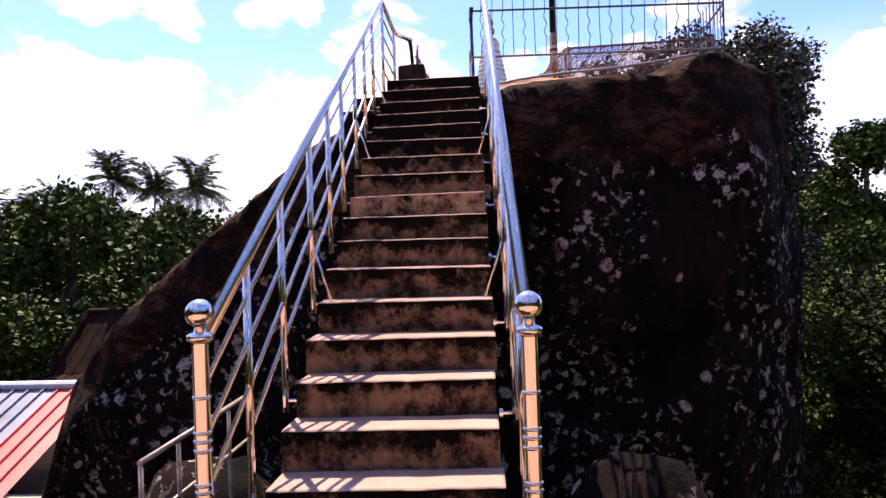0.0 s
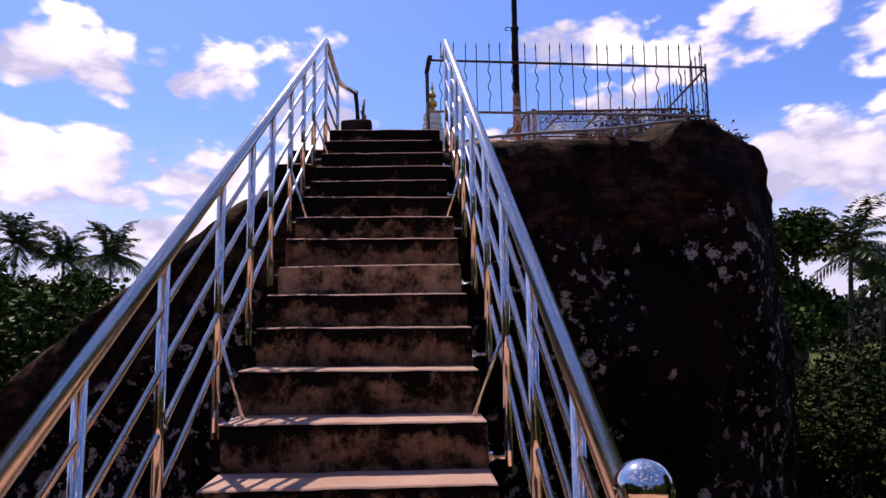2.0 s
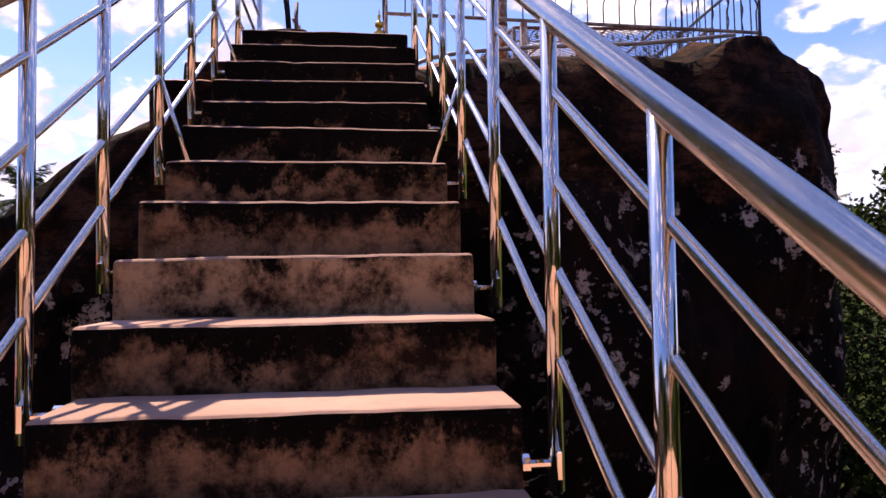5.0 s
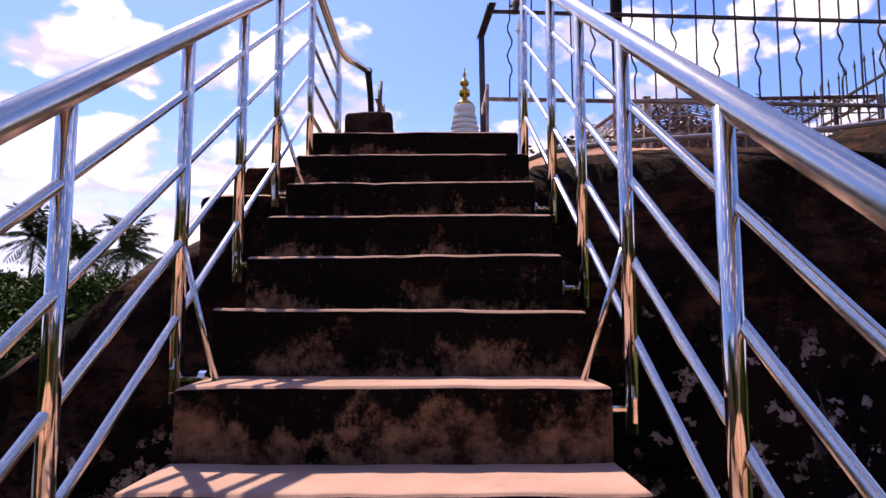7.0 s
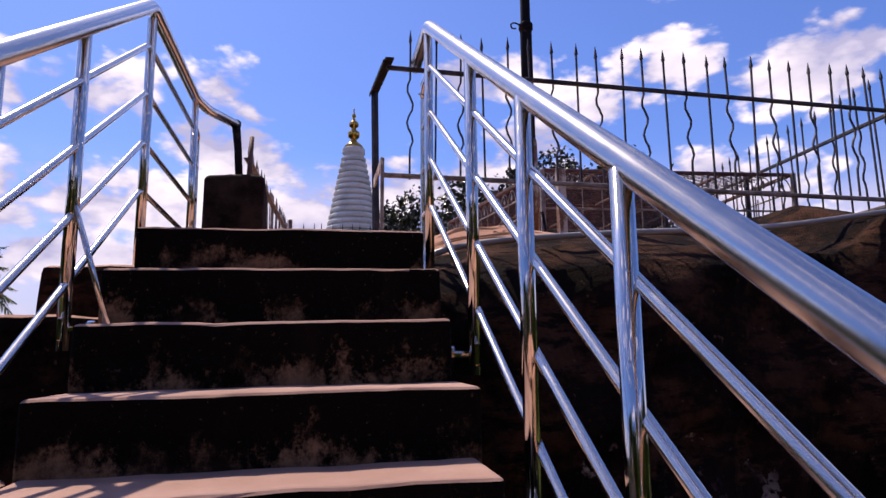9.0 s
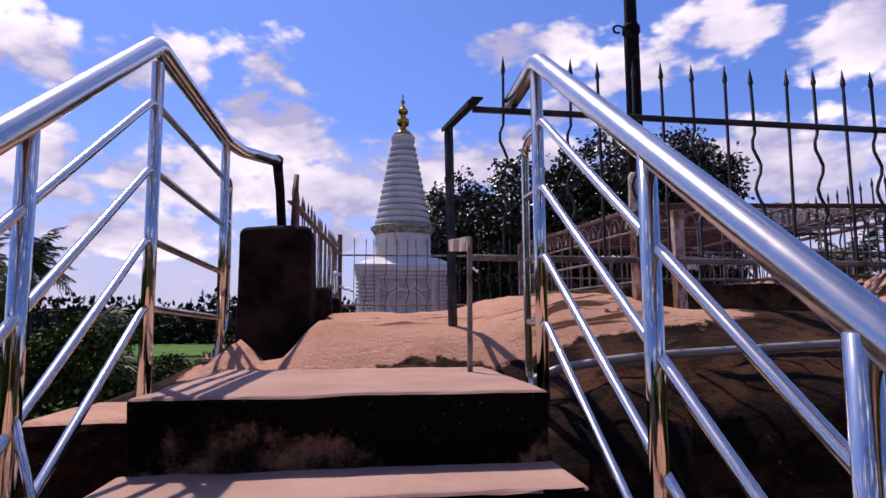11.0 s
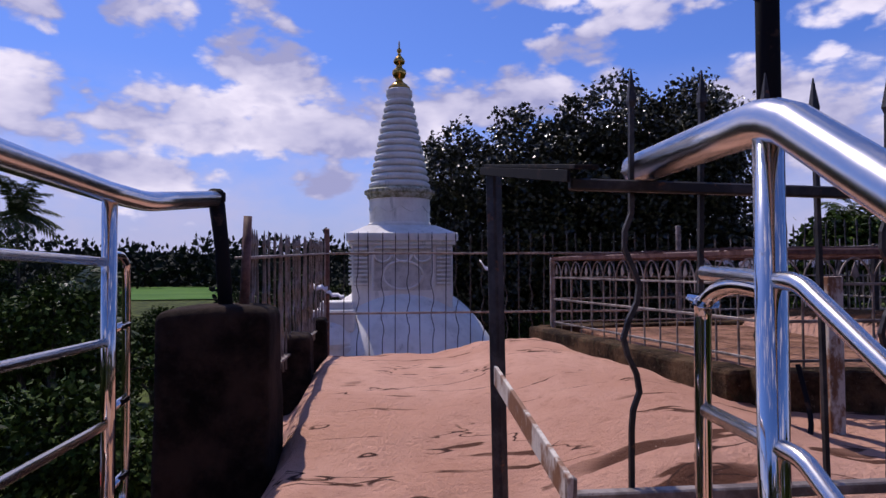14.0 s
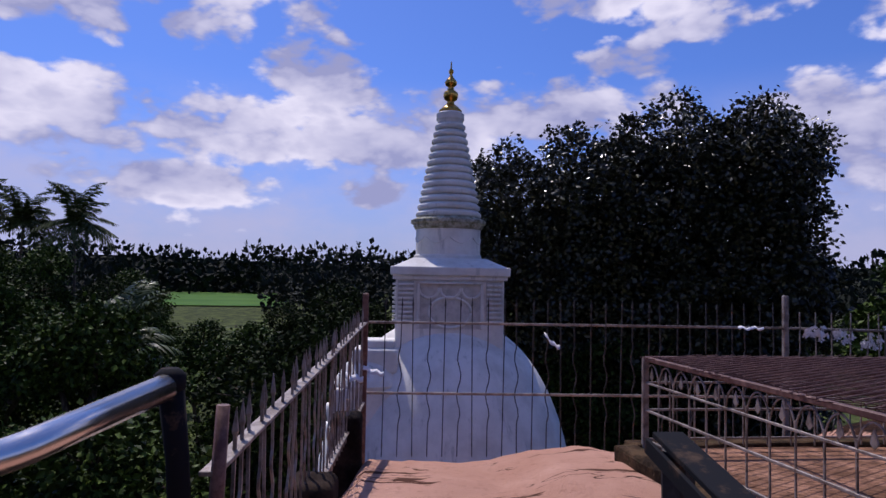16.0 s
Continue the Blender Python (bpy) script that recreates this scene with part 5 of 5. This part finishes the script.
for n, (x, y, k) in enumerate(SPOTS):
    k *= 0.98
    copy_thing(models[n % 3], pose(x, y, G - 0.15, 0, 0, rnd.uniform(0, 360)) @ Matrix.Diagonal((k, k, k * rnd.uniform(0.94, 1.04), 1)))
palm(15.6, 51, (-46, 78, G), size=1.6, lean=0.04)
palm(11.2, 54, (-52, 78, G), size=1.6, lean=-0.03)
palm(13.9, 52, (-40.5, 78, G), size=1.5, lean=0.03)
palm(14.1, 53, (-34, 77, G), size=1.6, lean=-0.02)
palm(6.3, 55, (-16.0, 21.0, G), "young coconut palm with bright fronds among the trees", size=0.8)
palm(9.7, 56, (23.4, 37.1, G), size=1.15)
palm(8.6, 57, (33.0, 48.0, G), size=1.1)
palm(6.2, 59, (-11.5, 34.0, G), "young coconut palm with bright fronds among the trees", size=0.9)


def far_woods():
    rnd = random.Random(99)
    store = ([], [])
    for ring, (dist, tall) in enumerate(((190, 11.0), (270, 15.5), (400, 26.5))):
        for n in range(850):
            a = radians(-180 + 360 * n / 850)
            d = dist * rnd.uniform(0.93, 1.12)
            x, y = d * math.sin(a), 8 + d * math.cos(a)
            if ring < 2 and -21.5 < math.degrees(a) < -12.0:
                continue
            h = tall * rnd.uniform(0.78, 1.08) * (1 + 0.10 * math.sin(n * 0.11) + 0.06 * math.sin(n * 0.37))
            r = dist * 0.013 * rnd.uniform(0.8, 1.4)
            for _ in range(64):
                u = Vector((rnd.gauss(0, 1), rnd.gauss(0, 1), rnd.gauss(0, 1))).normalized()
                p = Vector((x + u.x * r, y + u.y * r, G + h - r + u.z * r * 1.1 - (rnd.random() ** 2) * h * 0.7))
                add_leaf(store, p, u + Vector((0, 0, 0.2)), r * rnd.uniform(0.4, 0.8), rnd)
    data = bpy.data.meshes.new("far_woods")
    data.from_pydata([tuple(v) for v in store[0]], [], store[1])
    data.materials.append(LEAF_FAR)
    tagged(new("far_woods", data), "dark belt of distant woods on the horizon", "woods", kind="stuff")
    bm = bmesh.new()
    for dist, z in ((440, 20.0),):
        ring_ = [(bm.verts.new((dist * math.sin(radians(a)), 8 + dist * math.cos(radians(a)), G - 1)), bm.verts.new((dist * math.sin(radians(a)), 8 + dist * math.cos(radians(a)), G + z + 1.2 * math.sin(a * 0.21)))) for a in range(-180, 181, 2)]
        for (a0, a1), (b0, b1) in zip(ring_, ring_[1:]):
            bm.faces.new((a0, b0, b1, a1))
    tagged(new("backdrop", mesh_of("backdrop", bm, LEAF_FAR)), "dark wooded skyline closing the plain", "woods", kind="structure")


far_woods()


# ---- buildings below ----
def sheet_roof(name, label, ridge_a, ridge_b, fall, drop, material, cap):
    """A ribbed sheet roof: a ridge from a to b, sheets falling along 'fall' by 'drop'."""
    a, b, f = Vector(ridge_a), Vector(ridge_b), Vector(fall)
    ob = thing(name, label, "building")
    run = b - a
    count = max(3, int(run.length / 0.28))
    down = f + Vector((0, 0, -drop))
    n_up = run.cross(down).normalized()
    n_up = n_up if n_up.z > 0 else -n_up
    for q in range(count):
        p, p2 = a.lerp(b, q / count), a.lerp(b, (q + 1) / count)
        bm = bmesh.new()
        e = run.normalized() * 0.03
        line = [p, p + e * 0.3 + n_up * 0.045, p + e + n_up * 0.045, p + e * 1.3, p2]
        top_ = [bm.verts.new(v) for v in line]
        low_ = [bm.verts.new(v + down) for v in line]
        for i in range(4):
            bm.faces.new((top_[i], top_[i + 1], low_[i + 1], low_[i]))
        mat_ = material[1] if len(material) > 1 and q < count * 0.82 else material[0]
        part("roof_sheet", bm, mat_, ob)
    part("ridge_cap", tube([a + n_up * 0.04, b + n_up * 0.04], 0.09, 8), cap, ob, "pale sheet ridge cap")
    wall = bmesh.new()
    lo = a + down * 0.5
    add_box(wall, (min(a.x, b.x, (a + down).x, (b + down).x) + 0.4, min(a.y, b.y, (a + down).y, (b + down).y) + 0.4, G - 0.2), (max(a.x, b.x, (a + down).x, (b + down).x) - 0.2, max(a.y, b.y, (a + down).y, (b + down).y) - 0.2, (a + down).z + 0.05))
    part("wall", wall, WALLPAINT, ob)
    return ob


sheet_roof("shed", "low shed with red and blue ribbed sheet roof", (-13.5, 12.6, -0.72), (-7.1, 12.6, -0.72), (0, -5.0, 0), 2.0, (RED_ROOF, BLUE_ROOF), WHITE_ROOF)
sheet_roof("pavilion", "long low pavilion with a pale sheet roof under the trees", (12.6, 25.0, -3.2), (22.0, 23.0, -3.2), (-0.6, -3.2, 0), 0.85, (WHITE_ROOF,), WHITE_ROOF)

# hip roof of dark clay tiles behind the shed
house = thing("house", "small house with dark old clay tile roof", "house")
ridge = [Vector((-9.03, 15.2, 0.45)), Vector((-7.0, 15.2, 0.45))]
shoulder = [Vector((-9.30, 14.2, -0.80)), Vector((-6.7, 14.2, -0.80)), Vector((-6.7, 16.2, -0.80)), Vector((-9.30, 16.2, -0.80))]
eave = [Vector((-10.0, 13.0, -1.27)), Vector((-6.2, 13.0, -1.27)), Vector((-6.2, 17.4, -1.27)), Vector((-10.0, 17.4, -1.27))]
part("wall", boxed((-9.7, 13.3, G - 0.2), (-6.5, 17.1, -1.28)), WALLPAINT, house)
tile_mesh = mesh_of("tile", boxed((-0.115, 0, 0), (0.115, 0.26, 0.022), 0.008, 1), TILE)
bm = bmesh.new()
rv, sv, ev = [[bm.verts.new(v) for v in row] for row in (ridge, shoulder, eave)]
for f in ((sv[0], sv[1], rv[1], rv[0]), (sv[1], sv[2], rv[1]), (sv[2], sv[3], rv[0], rv[1]), (sv[3], sv[0], rv[0])):
    bm.faces.new(f)
for q in range(4):
    bm.faces.new((ev[q], ev[(q + 1) % 4], sv[(q + 1) % 4], sv[q]))
roof = part("roof", bm, TILE, house, "dark hipped tile roof with a flatter skirt")
for top_, low_, rows in ((ridge, shoulder, 7), (shoulder, eave, 5)):
    fall = math.atan2(top_[0].z - low_[0].z, top_[0].y - low_[0].y)
    for row in range(rows):
        t = (row + 0.9) / rows
        p, p1 = top_[0].lerp(low_[0], t), top_[1].lerp(low_[1], t)
        for q in range(int((p1.x - p.x - 0.15) / 0.24)):
            share("tile", tile_mesh, roof, Matrix.Translation((p.x + 0.15 + q * 0.24, p.y, p.z + 0.012)) @ Matrix.Rotation(fall, 4, "X"))
for a, b in ((ridge[0], ridge[1]), (ridge[0], shoulder[0]), (ridge[1], shoulder[1]), (shoulder[0], eave[0])):
    part("ridge_tile", tube([a + Vector((0, 0, 0.04)), b + Vector((0, 0, 0.04))], 0.07, 6), TILE, roof)


# ---- small things at the foot of the steps ----
low_rail = thing("lower_railing", "thin grey pipe railing of a lower flight", "railing")
pts = [(-1.62, 3.84, 0.615), (-1.62, 4.6, 0.62), (-1.62, 5.4, 0.63)]
part("handrail", tube(pts, 0.016, 8), SILVER, low_rail, smooth=True)
for x, y, z in ((-1.62, 3.85, 0.61), (-1.62, 4.25, 0.61), (-1.62, 4.96, 0.62), (-1.62, 5.38, 0.62)):
    part("post", tube([(x, y, -0.6), (x, y, z)], 0.012, 8), SILVER, low_rail, smooth=True)
part("lower_bar", tube([(p[0], p[1], p[2] - 0.31) for p in pts], 0.012, 8), SILVER, low_rail, smooth=True)
tagged(new("lower_stair_wall", mesh_of("lower_stair_wall", boxed((-2.4, 3.2, G - 0.2), (-1.5, 5.4, -0.35), 0.03), CONCRETE)), "dark concrete side wall of the lower flight", "wall", kind="structure")
rods = thing("iron_spike_fence", "leaning rusty iron spike fence below the steps", "fence")
rnd = random.Random(17)
for n in range(8):
    x, y = 0.95 + n * 0.085, 5.0 + n * 0.05
    top_z = 0.12 - n * 0.035 + rnd.uniform(-0.05, 0.03)
    part("spike", tube([(x + rnd.uniform(-0.02, 0.02), y, -1.2), (x, y, top_z), (x, y, top_z + 0.1)], [0.011, 0.011, 0.002], 6), IRON if n % 2 else OXIDE, rods)
bar(rods, "rail", (0.92, 5.0, -0.45), (1.6, 5.37, -0.55), 0.03, 0.02, OXIDE)


def boulder(at, size, seed, label, material):
    bm = bmesh.new()
    bmesh.ops.create_icosphere(bm, subdivisions=4, radius=1)
    for v in bm.verts:
        d = 1 + 0.28 * rough_noise(v.co + Vector((seed, 0, 0)), 1.1, 4)
        v.co = Vector((v.co.x * size[0], v.co.y * size[1], v.co.z * size[2])) * d
    ob = tagged(new("boulder", mesh_of("boulder", bm, material, smooth=True)), label, "boulder", "boulders below the steps")
    ob.location = at
    return ob


boulder((0.78, 4.35, -0.30), (0.42, 0.5, 0.45), 3, "rounded pale brown boulder beside the stair foot", BROWN)
boulder((1.2, 5.6, -2.3), (1.3, 1.2, 2.0), 5, "dark rounded boulder below the steps", FACE)
boulder((-2.6, 7.4, -2.6), (1.6, 1.2, 2.2), 9, "dark rounded boulder below the steps", FACE)

# rough blocks beside the top steps
def side_block(lo, hi, seed, label):
    bm = boxed(lo, hi, 0.03, 2)
    bmesh.ops.subdivide_edges(bm, edges=[e for e in bm.edges if e.calc_length() > 0.2], cuts=7, use_grid_fill=True)
    for v in bm.verts:
        v.co += Vector((1, -1, 0.6)) * 0.025 * rough_noise(v.co + Vector((seed, 0, 0)), 2.4, 4)
    bm.normal_update()
    for f in bm.faces:
        # Upward faces take the pale pink colour to paint them sunlit.
        f.material_index = 1 if f.normal.z > 0.7 else 0
    tagged(new("side_block", mesh_of("side_block", bm, BROWN, TOP)), label, "block", "rough blocks beside the top steps")


side_block((-1.55, 8.25, 2.3), (-1.03, 8.85, 3.28), 2, "rough masonry block with a sunlit top in its colour, beside the top steps")
side_block((-1.42, 8.55, 2.6), (-1.0, 9.2, 3.50), 6, "rough upper masonry block with a sunlit top in its colour, beside the top steps")

garden = thing("garden_fence", "small white garden fence with finial posts on the lawn", "fence")
for n in range(14):
    x, y = 9.6 + n * 0.16, 19.0 - n * 0.26
    part("pale", boxed((x - 0.02, y - 0.012, G), (x + 0.02, y + 0.012, G + 0.75), 0.006, 1), WALLPAINT, garden)
bar(garden, "rail", (9.5, 19.1, G + 0.55), (11.8, 15.4, G + 0.55), 0.03, 0.04, WALLPAINT)
for x, y in ((9.45, 19.2), (11.9, 15.3)):
    part("finial_post", lathe([(0.06, G), (0.06, G + 0.85), (0.08, G + 0.88), (0.03, G + 0.93), (0.07, G + 1.0), (0.03, G + 1.07), (0.01, G + 1.1)], (x, y, 0), 12), WALLPAINT, garden, smooth=True)
